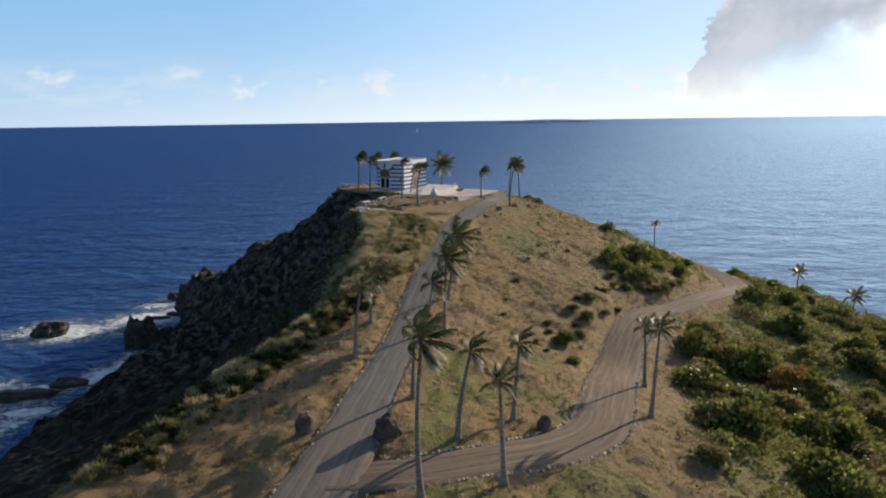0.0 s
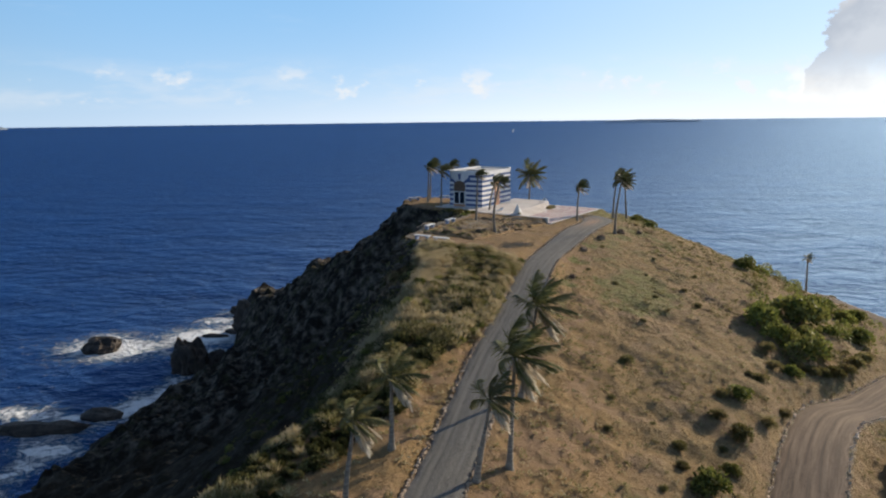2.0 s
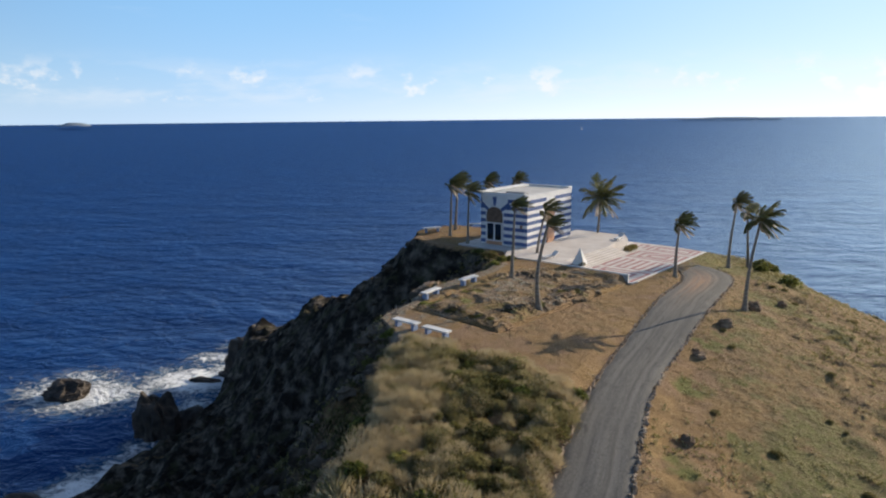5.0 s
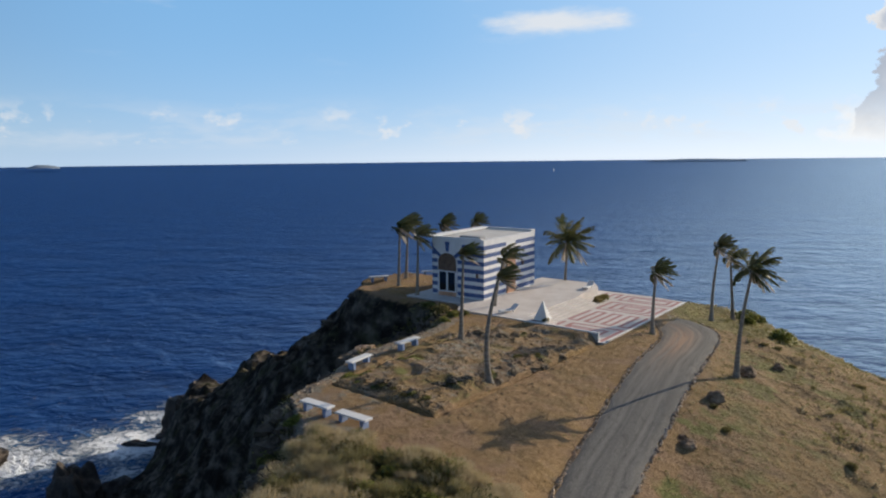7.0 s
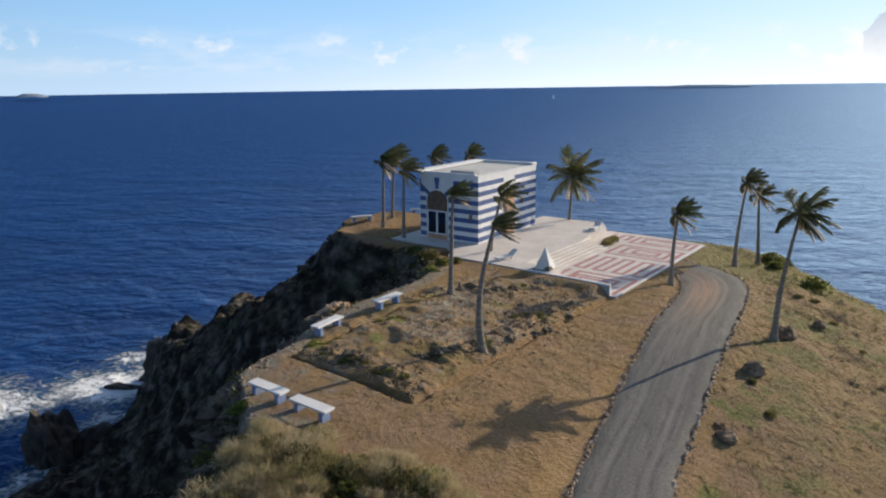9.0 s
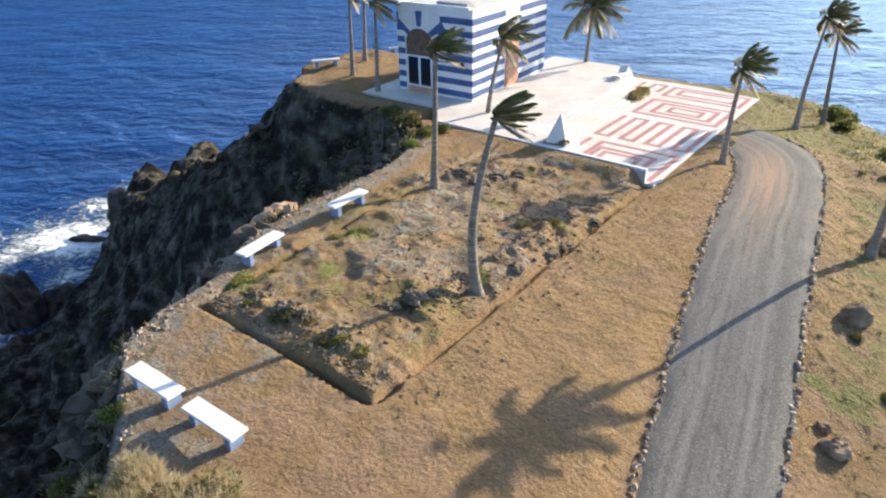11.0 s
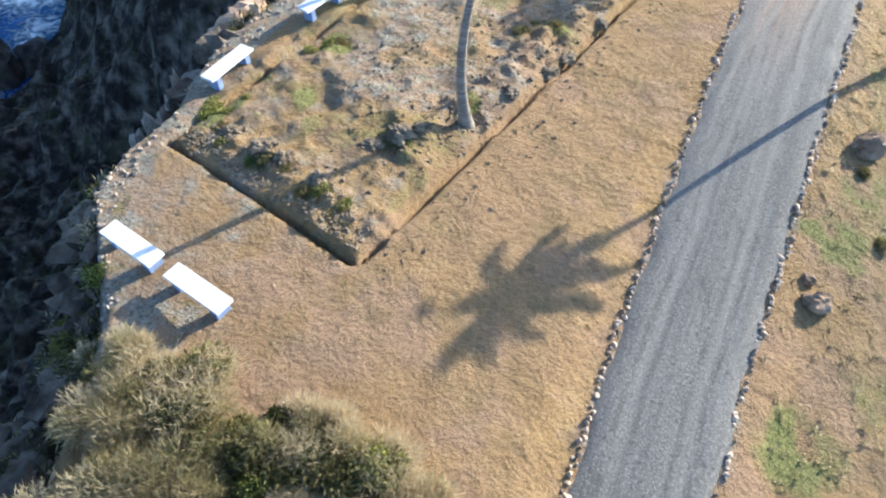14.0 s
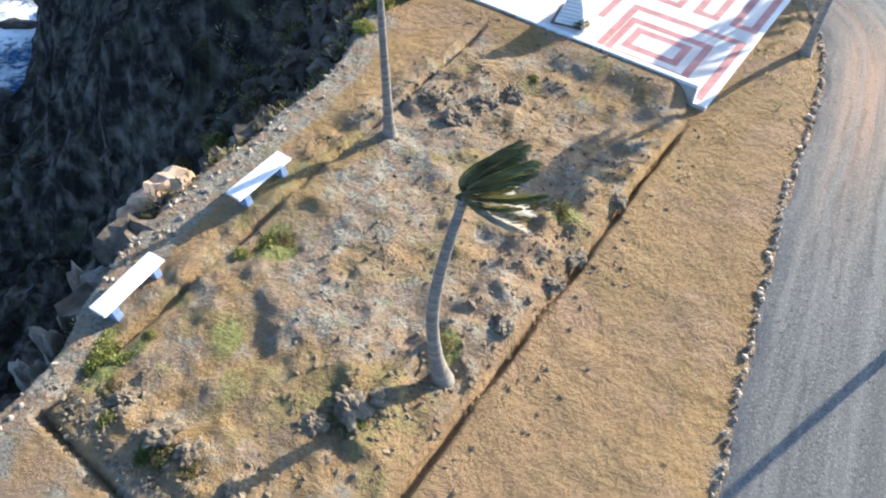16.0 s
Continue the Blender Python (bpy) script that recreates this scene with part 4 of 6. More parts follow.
# ---- roads ----
def road(name, line, mat, label, earth=None, lift=0.0):
    """A crowned gravel strip with two worn wheel tracks, draped on its bed."""
    across = np.array((-1.06, -0.92, -0.7, -0.5, -0.3, -0.1, 0.1, 0.3, 0.5, 0.7, 0.92, 1.06))
    dip = np.array((-0.09, 0.015, 0.035, 0.012, 0.035, 0.05, 0.05, 0.035, 0.012, 0.035, 0.015, -0.09))
    tang = np.gradient(line[:, :2], axis=0)
    tang /= np.hypot(*tang.T)[:, None]
    side = np.stack([tang[:, 1], -tang[:, 0]], 1)
    base = land(line[:, 0], line[:, 1])
    base = np.convolve(np.pad(base, 4, mode="edge"), np.ones(9) / 9, mode="valid")
    s = np.concatenate([[0], np.cumsum(np.hypot(*np.diff(line[:, :2], axis=0).T))])
    verts, along, soil = [], [], []
    for k in range(len(line)):
        for a, d in zip(across, dip):
            wob = 1 + 0.05 * math.sin(s[k] * 1.7 + a * 3) * (abs(a) > 0.9)
            x, y = line[k, :2] + side[k] * line[k, 2] * a * wob
            verts.append((x, y, base[k] + d + lift - 0.15 * float(smooth01((4.2 - s[k]) / 2.6)) * (lift < 0)))
            along.append((a * line[k, 2] * 2.6, s[k] * 0.11, 0))
            soil.append((earth(x, y, a) if earth else 0.0, 0, 0))
    w = len(across)
    faces = [(k * w + q, k * w + q + 1, (k + 1) * w + q + 1, (k + 1) * w + q) for k in range(len(line) - 1) for q in range(w - 1)]
    data = raw_mesh(name, verts, faces, mat, True)
    a = data.attributes.new("along", "FLOAT_VECTOR", "POINT")
    a.data.foreach_set("vector", np.array(along, np.float32).ravel())
    paint(data, "earth", np.array(soil))
    return tagged(new(name, data), label, "road", kind="structure")


def bend_earth(x, y, a):
    fork = 0.45 * float(smooth01((52 - y) / 9.0))
    return max(fork, math.exp(-((y - 143.5) / 7) ** 2) * math.exp(-((a + 0.25) / 0.5) ** 2))


road_main = road("road", main_line, ASPHALT, "grey gravel drive with worn wheel tracks, edged with stones", bend_earth)
road_side = road("side_road", side_line, DIRT, "brown gravel track curving down the slope", lambda x, y, a: 0.2, -0.012)



# ---- terrace and temple ----
TOP = 43.82       # upper terrace
LOW = 42.95       # mosaic terrace
TEMPLE_Z = 43.75


def on_plan(u, v, z=0.0, turn=0.0):
    """A pose in the terrace's axes: x along its right side, y leftwards."""
    p = PLAZA_O + PLAZA_U * u + PLAZA_V * v
    return pose(p.x, p.y, z, 0, 0, math.degrees(math.atan2(PLAZA_U.y, PLAZA_U.x)) + turn)


def terrace():
    """A lower mosaic floor behind a front parapet, broad steps, and a plain upper floor."""
    t = thing("terrace", on_plan(0, 0, LOW), "raised white terrace with red mosaic labyrinth panels and steps", "terrace", kind="structure")
    rise = TOP - LOW
    part("lower_slab", prism([(0, 0), (21.1, 0), (21.9, 4.6), (21.8, 11.0), (0.3, 11.0), (0.3, 0.62), (0.0, 0.55)], -0.85, 0.0), PAVING, t)
    part("upper_slab", prism([(0.0, 9.3), (12.6, 9.3), (15.6, 9.9), (19.4, 10.0), (21.6, 11.4), (21.5, 19.0), (4.4, 19.0), (0.0, 16.5)], -0.9, rise), PAVING, t, "plain pale upper terrace")
    part("parapet", boxed(-0.02, 0.24, 0.55, 9.3, -0.8, rise, bevel=0.02), WHITE, t, "white front wall level with the upper terrace")
    # thin grey sheet added over the white wall, as its shade in colour
    part("wall_shade", boxed(-0.045, -0.02, 0.56, 9.25, -0.8, rise - 0.13), GREY, t, "thin grey sheet standing for the shade on the front wall's outer face")
    part("border", boxed(0.02, 21.0, 0.0, 0.2, 0.0, 0.02, bevel=0.006), WHITE, t)
    for k in range(5):
        part("step", boxed(2.1, 14.2 - 0.2 * k, 7.35 + 0.39 * k, 9.3, 0.004 + (0.001 if k else 0), (k + 1) * rise / 6, bevel=0.012), PAVING, t)
    part("pyramid_bed", boxed(0.24, 2.1, 5.95, 9.3, 0.002, rise - 0.006, bevel=0.01), PAVING, t)

    def strip(u0, u1, v0, v1):
        part("mosaic_strip", boxed(u0, u1, v0, v1, 0.0, 0.006), PINK, t)

    def ring(u0, u1, v0, v1, s=0.36):
        """One rectangle of strips, by its centre lines."""
        h = s / 2
        strip(u0 - h, u0 + h, v0 - h, v1 + h)
        strip(u1 - h, u1 + h, v0 - h, v1 + h)
        strip(u0 + h, u1 - h, v0 - h, v0 + h)
        strip(u0 + h, u1 - h, v1 - h, v1 + h)

    def meander(u0, u1, v0, v1, bars, s=0.36):
        h = s / 2
        at = [v1 + (v0 - v1) * k / (bars - 1) for k in range(bars)]
        for k, v in enumerate(at):
            strip(u0 - h, u1 + h, v - h, v + h)
            if k + 1 < bars:
                u = u1 if k % 2 else u0
                strip(u - h, u + h, at[k + 1] + h, v - h)
    for sizes in ((0.55, 5.05, 0.5, 5.7), (1.3, 4.0, 1.6, 5.3), (2.05, 3.4, 2.35, 4.7)):
        ring(*sizes)
    strip(2.3, 5.3, 6.55, 6.9)
    meander(6.3, 11.0, 0.45, 6.85, 8)
    for sizes in ((12.4, 16.4, 0.6, 6.75), (13.2, 15.7, 1.4, 5.65), (13.85, 15.0, 2.3, 4.65)):
        ring(*sizes)
    for sizes in ((17.85, 20.6, 0.6, 6.6), (18.6, 20.0, 1.35, 5.7)):
        ring(*sizes)
    meander(18.7, 20.7, 7.4, 9.4, 3)
    return t


terrace()

BW, BD, BH = 7.1, 11.5, 6.65        # temple: front width, depth, height


def temple():
    """A flat-roofed cube with blue and white bands; x is along the long side, y leftwards along the front."""
    bp = (-9.0, 152.6)
    ang = math.degrees(math.atan2(0.91, 0.415))
    t = thing("temple", pose(bp[0], bp[1], TEMPLE_Z, 0, 0, ang), "square blue and white striped temple building with a flat roof", "building")
    part("wall", boxed(0.0, BD, 0.0, BW, -0.6, BH), WHITE, t, "white plaster walls")
    part("plinth", boxed(-2.5, BD + 0.4, -0.5, BW + 2.0, -0.9, 0.078, bevel=0.02), PAVING, t)
    d0, d1 = 3.70, 6.20                     # door bay on the front
    cy, cz = (d0 + d1) / 2, 3.98
    for k in range(7):
        z0 = 0.26 + 0.9 * k
        z1 = z0 + 0.46
        # front: the bands stop at the door bay, and the upper ones at the rays round the arch
        gap = (1.4, 1.4, 1.4, 1.4, 1.4, 1.55, 2.0)[k]
        part("blue_band", boxed(-0.012, 0.0, 0.0, cy - gap, z0, z1), BLUE, t)
        part("blue_band", boxed(-0.012, 0.0, cy + gap, BW, z0, z1), BLUE, t)
        # long sides and the back
        for y0, y1 in ((-0.012, 0.0), (BW, BW + 0.012)):
            part("blue_band", boxed(0.0, 4.7, y0, y1, z0, z1), BLUE, t)
            part("blue_band", boxed(6.9, BD, y0, y1, z0, z1), BLUE, t)
        part("blue_band", boxed(BD, BD + 0.012, 0.0, BW, z0, z1), BLUE, t)
    # rays over the arch, the outer ones running into the top bands
    for a, far in ((-57, 2.75), (0, 2.35), (57, 2.75)):
        bm = bmesh.new()
        q = radians(a)
        pts = []
        for r, w in ((1.2, 0.2), (far, 0.33)):
            for side in (-1, 1):
                pts.append((min(cy + math.sin(q) * r + math.cos(q) * w * side, BW), cz + math.cos(q) * r - math.sin(q) * w * side))
        pts = [pts[0], pts[1], pts[3], pts[2]]
        f = [bm.verts.new((-0.014, y, z)) for y, z in pts]
        g = [bm.verts.new((0.0, y, z)) for y, z in pts]
        bm.faces.new(f)
        bm.faces.new(g[::-1])
        for k in range(4):
            bm.faces.new((f[k], f[(k + 1) % 4], g[(k + 1) % 4], g[k]))
        bmesh.ops.recalc_face_normals(bm, faces=bm.faces)
        part("blue_ray", bm, BLUE, t)
    # carved arch panel above the door
    pts = [(d0, 3.0), (d1, 3.0), (d1, cz)] + [(cy + 1.25 * math.cos(radians(a)), cz + 1.05 * math.sin(radians(a))) for a in range(15, 180, 15)] + [(d0, cz)]
    bm = bmesh.new()
    f = [bm.verts.new((-0.07, y, z)) for y, z in pts]
    g = [bm.verts.new((0.0, y, z)) for y, z in pts]
    bm.faces.new(f)
    for k in range(len(pts)):
        bm.faces.new((f[k], f[(k + 1) % len(pts)], g[(k + 1) % len(pts)], g[k]))
    bmesh.ops.recalc_face_normals(bm, faces=bm.faces)
    part("arch_panel", bm, BROWN, t, "dark brown carved arch over the door")
    part("door_sill", boxed(-0.10, 0.0, d0, d1, 0.0, 0.55, bevel=0.02), TERRA, t)
    door = part("door", boxed(-0.05, 0.0, d0, d1, 0.55, 3.0), GLASS, t, "dark glass double door in a white frame")
    for y0, y1, z0, z1 in ((d0, d0 + 0.14, 0.55, 3.0), (d1 - 0.14, d1, 0.55, 3.0), (cy - 0.09, cy + 0.09, 0.55, 3.0), (d0, d1, 0.55, 0.68), (d0, d1, 2.86, 3.0)):
        part("door_frame", boxed(-0.11, -0.05, y0, y1, z0, z1), WHITE, door)
    # terracotta bay on the long side
    part("terracotta_panel", boxed(4.8, 6.8, -0.10, 0.0, 0.0, 4.6, bevel=0.03), TERRA, t, "terracotta relief panel")
    for k in range(6):
        part("relief_course", boxed(4.95 + 0.08 * (k % 2), 6.65 - 0.08 * (k % 2), -0.16, -0.10, 0.35 + 0.7 * k, 0.75 + 0.7 * k, bevel=0.03), TERRA, t)
    for x, z in ((3.6, 3.0), (8.3, 3.0)):
        part("wall_lamp", boxed(x, x + 0.28, -0.2, 0.0, z, z + 0.45, bevel=0.04), BROWN, t, "dark wall lantern")
    part("wall_lamp", boxed(-0.2, 0.0, 0.7, 0.98, 2.5, 2.95, bevel=0.04), BROWN, t, "dark wall lantern")
    # flat roof with parapets and a slab that oversails one side
    part("roof", boxed(0.3, BD - 0.3, 0.3, BW - 0.3, BH, BH + 0.05), ROOF, t, "pale flat roof")
    part("parapet", boxed(-0.05, BD + 0.05, -0.05, 0.3, BH, BH + 0.12), WHITE, t)
    part("parapet", boxed(BD - 0.25, BD + 0.05, 0.3, BW, BH, BH + 0.30), WHITE, t)
    part("parapet", boxed(-0.05, 0.3, 0.3, BW - 0.1, BH, BH + 0.25), WHITE, t)
    part("eave_slab", boxed(-0.3, BD, BW - 0.5, BW + 0.75, BH + 0.10, BH + 0.32, bevel=0.04), WHITE, t, "white slab along the roof edge")
    part("roof_block", boxed(BD - 0.9, BD + 0.06, -0.06, 0.6, BH + 0.12, BH + 0.36, bevel=0.04), WHITE, t)
    part("roof_hatch", boxed(0.5, 1.5, 0.8, 3.6, BH + 0.05, BH + 0.42, bevel=0.03), GREY, t, "grey roof hatch")
    return t


temple()


# ---- benches ----
def bench(x, y, turn, label, z=None):
    z = ground_at(x, y) if z is None else z
    b = thing("bench", pose(x, y, z, 0, 0, turn), label, "bench", "white benches")
    part("seat", boxed(-1.23, 1.23, -0.33, 0.33, 0.50, 0.62, bevel=0.015), WHITE, b, "white stone seat slab")
    for s in (-0.85, 0.85):
        part("leg", boxed(s - 0.13, s + 0.13, -0.27, 0.27, -0.12, 0.50, bevel=0.02), BENCH_BLUE, b, "block leg with the blue tint of shade in its colour")
    return b


bench(-11.44, 116.62, -25, "white stone bench on blue legs beside dry scrub")
bench(-14.23, 117.86, -25, "white stone bench on blue legs at the cliff corner")
bench(-14.78, 127.3, 70, "white stone bench on blue legs at the cliff edge")
bench(-12.27, 132.24, 64, "white stone bench on blue legs along the cliff path")
bench(-23.4, 160.0, 30, "white stone bench on the grass beside the palms")
bench(-18.6, 168.3, 25, "white stone bench behind the temple")



# ---- on the terrace ----
def stepped_pyramid(u, v):
    t = thing("stepped_pyramid", on_plan(u, v, TOP, 12), "small white stepped pyramid in a planting bed on the terrace", "garden ornament")
    part("planting_bed", boxed(-0.78, 0.84, -0.55, 0.88, 0.0, 0.05, bevel=0.01), BROWN, t, "strip of dark soil round the foot")
    n = 12
    for k in range(n):
        h = 0.70 * (1 - k / n)
        part("course", boxed(-h, h, -h, h, 0.04 + 0.15 * k, 0.04 + 0.15 * k + 0.145, bevel=0.015), WHITE, t)


def lounger(u, v, turn):
    t = thing("lounger", on_plan(u, v, TOP, turn), "white low lounger on the upper terrace", "lounger")
    part("seat", boxed(-1.0, 0.7, -0.35, 0.35, 0.22, 0.34, bevel=0.03), WHITE, t)
    b = boxed(0.0, 0.75, -0.35, 0.35, -0.05, 0.06, bevel=0.03)
    part("backrest", b, WHITE, t, m=pose(0.62, 0, 0.30, 0, -38, 0))
    for x in (-0.8, 0.5):
        for y in (-0.28, 0.28):
            part("leg", boxed(x - 0.05, x + 0.05, y - 0.05, y + 0.05, 0.0, 0.23), WHITE, t)


stepped_pyramid(1.3, 7.05)
lounger(17.9, 10.6, 5)
lounger(1.9, 11.5, -20)


# ---- palms ----
WIND = Vector((0.86, 0.50, 0.0)).normalized()


def frond_mesh(azimuth, rise, length, blow, droop, mat, seed, pairs=33):
    """One feather leaf: a bent midrib with leaflets on both sides, swept by the wind."""
    rnd = random.Random(seed)
    d0 = Vector((math.cos(azimuth) * math.cos(rise), math.sin(azimuth) * math.cos(rise), math.sin(rise)))
    pts, dirs, p = [], [], Vector((0, 0, 0))
    n = 14
    for k in range(n + 1):
        s = k / n
        d = (d0 + WIND * blow * s * 1.5 + Vector((0, 0, -1)) * droop * (0.25 * s + 1.1 * s * s)).normalized()
        pts.append(p.copy())
        dirs.append(d)
        p = p + d * (length / n)
    verts, faces = [], []

    def strip(a, b, wa, wb, up):
        i = len(verts)
        side = (b - a).cross(up)
        side = side.normalized() if side.length > 1e-6 else Vector((1, 0, 0))
        mid = (a + b) / 2 + up * 0.02
        for q in (a - side * wa, a + side * wa, mid + side * (wa + wb) * 0.55, b + side * wb, b - side * wb, mid - side * (wa + wb) * 0.55):
            verts.append(q)
        faces.append((i, i + 1, i + 2, i + 5))
        faces.append((i + 5, i + 2, i + 3, i + 4))
    for k in range(n):
        w = 0.05 * (1 - k / n) + 0.012
        i = len(verts)
        for q, ww in ((pts[k], w), (pts[k + 1], w * 0.92)):
            s = dirs[k].cross(Vector((0, 0, 1)))
            s = s.normalized() if s.length > 1e-6 else Vector((1, 0, 0))
            verts += [q - s * ww, q + s * ww, q + Vector((0, 0, -ww * 1.2))]
        faces += [(i, i + 1, i + 4, i + 3), (i + 1, i + 2, i + 5, i + 4), (i + 2, i, i + 3, i + 5)]
    for k in range(pairs):
        s = 0.14 + 0.85 * k / pairs
        q = s * n
        j = min(int(q), n - 1)
        at = pts[j].lerp(pts[j + 1], q - j)
        d = dirs[j]
        side = d.cross(Vector((0, 0, 1)))
        side = side.normalized() if side.length > 1e-6 else Vector((1, 0, 0))
        ll = length * (0.30 * math.sin(math.pi * min(s * 0.85 + 0.12, 1.0)) + 0.03)
        for sign in (-1, 1):
            way = (side * sign * 0.85 / (1 + 0.3 * blow) + d * (0.45 + 0.5 * s) + WIND * (0.30 * blow + 0.25) + Vector((0, 0, -1)) * rnd.uniform(0.25, 0.75) * (0.6 + droop * 0.5)).normalized()
            l = ll * rnd.uniform(0.75, 1.1)
            strip(at, at + way * l, 0.041, 0.009, way.cross(d).normalized())
    return raw_mesh("frond", verts, faces, mat)


def crown_set(seed, count, blow, droop, length, dry=4):
    """The leaves of one crown."""
    rnd = random.Random(seed)
    out = []
    for k in range(count):
        az = k * 2.399 + rnd.uniform(-0.2, 0.2)
        level = k / count
        rise = radians(72 - 95 * level + rnd.uniform(-8, 8))
        up = math.cos(az) * WIND.x + math.sin(az) * WIND.y
        b = blow * (1.0 - 0.35 * up) * rnd.uniform(0.8, 1.2)
        out.append(("frond", frond_mesh(az, rise, length * rnd.uniform(0.82, 1.08), b, droop * (0.5 + 0.9 * level), FROND, seed * 100 + k)))
    for k in range(dry):
        az = rnd.uniform(-1.4, 2.2)
        out.append(("dry_frond", frond_mesh(az, radians(-35), length * rnd.uniform(0.7, 1.05), blow * 0.7, 1.5, DRY_FROND, seed * 100 + 60 + k, 20)))
    return out


CROWNS = {
    "arching": crown_set(7, 17, 0.85, 0.75, 3.3, 7),
    "drooping": crown_set(8, 12, 0.95, 1.15, 2.8, 9),
    "blown": crown_set(1, 18, 1.35, 0.75, 2.6, 5),
    "swept": crown_set(2, 18, 2.0, 0.45, 2.6, 5),
    "brush": crown_set(6, 16, 3.4, 0.25, 1.95, 5),
    "full": crown_set(3, 26, 0.35, 0.75, 3.5, 3),
    "ragged": crown_set(4, 12, 1.2, 1.15, 2.4, 8),
    "shaggy": crown_set(9, 19, 0.75, 0.9, 2.35, 4),
    "star": crown_set(5, 16, 0.25, 0.35, 3.0, 0),
}


def trunk_mesh(base, top, bow, r0, r1):
    """A ringed, swelling trunk from base to top; bow bends it sideways."""
    n, m = 26, 10
    verts, faces = [], []
    for k in range(n + 1):
        s = k / n
        c = Vector(base).lerp(Vector(top), s) + Vector(bow) * math.sin(math.pi * s) * (1 - 0.35 * s)
        r = r1 + (r0 - r1) * (0.72 * (1 - s) + 0.9 * math.exp(-s * 14)) + 0.012 * (k % 2)
        for q in range(m):
            a = 2 * math.pi * q / m
            verts.append((c.x + r * math.cos(a), c.y + r * math.sin(a), c.z))
    for k in range(n):
        faces += [(k * m + q, k * m + (q + 1) % m, (k + 1) * m + (q + 1) % m, (k + 1) * m + q) for q in range(m)]
    faces.append(tuple(range(n * m, n * m + m)))
    return raw_mesh("trunk", verts, faces, BARK, True)


def palm(x, y, top, crown, label, bow=(0, 0, 0), scale=1.0, turn=0.0, thick=1.0, group="wind-blown palms"):
    z = ground_at(x, y) - 0.12
    t = thing("palm_tree", (x, y, z), label, "palm tree", group)
    tip = Vector(top) - Vector((x, y, z))
    part("trunk", trunk_mesh((0, 0, 0), tip, bow, 0.235 * thick, 0.085 * thick), None, t)
    for name, data in CROWNS[crown]:
        part(name, data, None, t, "dry brown hanging frond" if name == "dry_frond" else "", m=pose(*tip, 0, 0, turn) @ Matrix.Scale(scale, 4))
    return t


# round the temple
palm(-4.7, 126.2, (-4.1, 126.6, 51.2), "brush", "tall leaning palm with a wind-swept crown on the dug bed", bow=(-0.55, -0.1, 0), scale=0.85, thick=1.1)
palm(-8.5, 135.7, (-8.25, 135.8, 51.4), "swept", "slim palm with a small swept crown near the cliff edge", scale=0.72, turn=8)
palm(8.2, 145.1, (8.4, 145.4, 48.6), "blown", "palm between the terrace and the drive", bow=(-0.1, 0, 0), scale=0.85)
palm(13.5, 134.7, (14.3, 134.9, 50.7), "shaggy", "leaning palm on the grass beside the drive", bow=(-0.25, 0, 0), scale=1.0)
palm(15.4, 156.0, (16.0, 156.6, 49.7), "blown", "tall palm on the grass past the drive", bow=(-0.2, 0, 0), scale=0.85)
palm(18.2, 158.8, (17.6, 158.6, 48.2), "ragged", "palm on the far grass of the headland", scale=0.9)
palm(-20.2, 157.7, (-19.9, 157.6, 51.3), "blown", "palm on the lawn beside the temple", scale=1.0, turn=-10)
palm(-20.7, 163.0, (-20.3, 163.0, 51.2), "blown", "palm on the lawn beside the temple", scale=0.95, turn=15)
palm(-17.1, 154.6, (-16.9, 154.6, 50.7), "ragged", "palm beside the temple plinth", scale=1.0, turn=-5)
palm(-0.6, 166.4, (-0.3, 166.5, 48.6), "full", "full round-crowned palm at the terrace edge", scale=1.15)
palm(-7.55, 150.1, (-6.5, 150.2, 49.0), "ragged", "palm in a round planting hole in the terrace", bow=(-0.2, 0, 0), scale=1.1)
palm(-16.4, 170.4, (-17.4, 171.0, 50.5), "blown", "palm behind the temple roofline", scale=0.95)
palm(-12.6, 173.2, (-13.4, 174.0, 50.4), "blown", "palm behind the temple roofline", scale=0.95, turn=20)
# along the drive
palm(-8.1, 59.5, (-7.3, 59.4, 45.2), "drooping", "tall thin palm on the grass beside the drive", scale=0.72, bow=(-0.25, 0, 0))
palm(-7.7, 69.0, (-7.6, 69.0, 43.6), "drooping", "sparse small palm beside the drive", scale=0.92, turn=20)
palm(1.2, 45.3, (2.2, 45.3, 43.8), "drooping", "drooping palm between drive and side track", scale=0.64, bow=(-0.2, 0, 0))
palm(5.6, 48.9, (6.1, 49.2, 43.0), "drooping", "drooping palm above the side track", scale=0.64, turn=-15)
palm(4.1, 39.4, (3.8, 39.4, 43.9), "drooping", "dry drooping palm below the side track", scale=0.64, turn=30)
palm(-1.2, 37.9, (-1.0, 37.8, 47.2), "arching", "tall palm with a dense dark crown at the fork", bow=(-0.3, 0, 0), scale=0.78)
palm(-2.4, 51.7, (-2.1, 51.7, 43.6), "drooping", "low drooping palm beside the drive", scale=0.80)
palm(-1.8, 66.8, (-0.9, 66.8, 43.4), "drooping", "drooping dry palm beside the drive", scale=0.84, turn=10)
palm(0.2, 68.7, (0.5, 68.6, 45.6), "arching", "dark-crowned palm beside the drive", scale=1.01)
palm(0.6, 78.2, (1.8, 78.2, 46.2), "arching", "dark-crowned palm beside the drive", scale=1.06, turn=12)
palm(19.9, 62.0, (19.7, 62.0, 40.0), "drooping", "drooping palm beside the side track", scale=0.64)
palm(17.8, 53.2, (18.2, 53.2, 42.6), "drooping", "drooping palm beside the side track", scale=0.68, turn=15)
palm(47.5, 148.0, (47.3, 148.0, 36.2), "drooping", "stunted dark palm above the far scrub", scale=0.7 * 0.64)
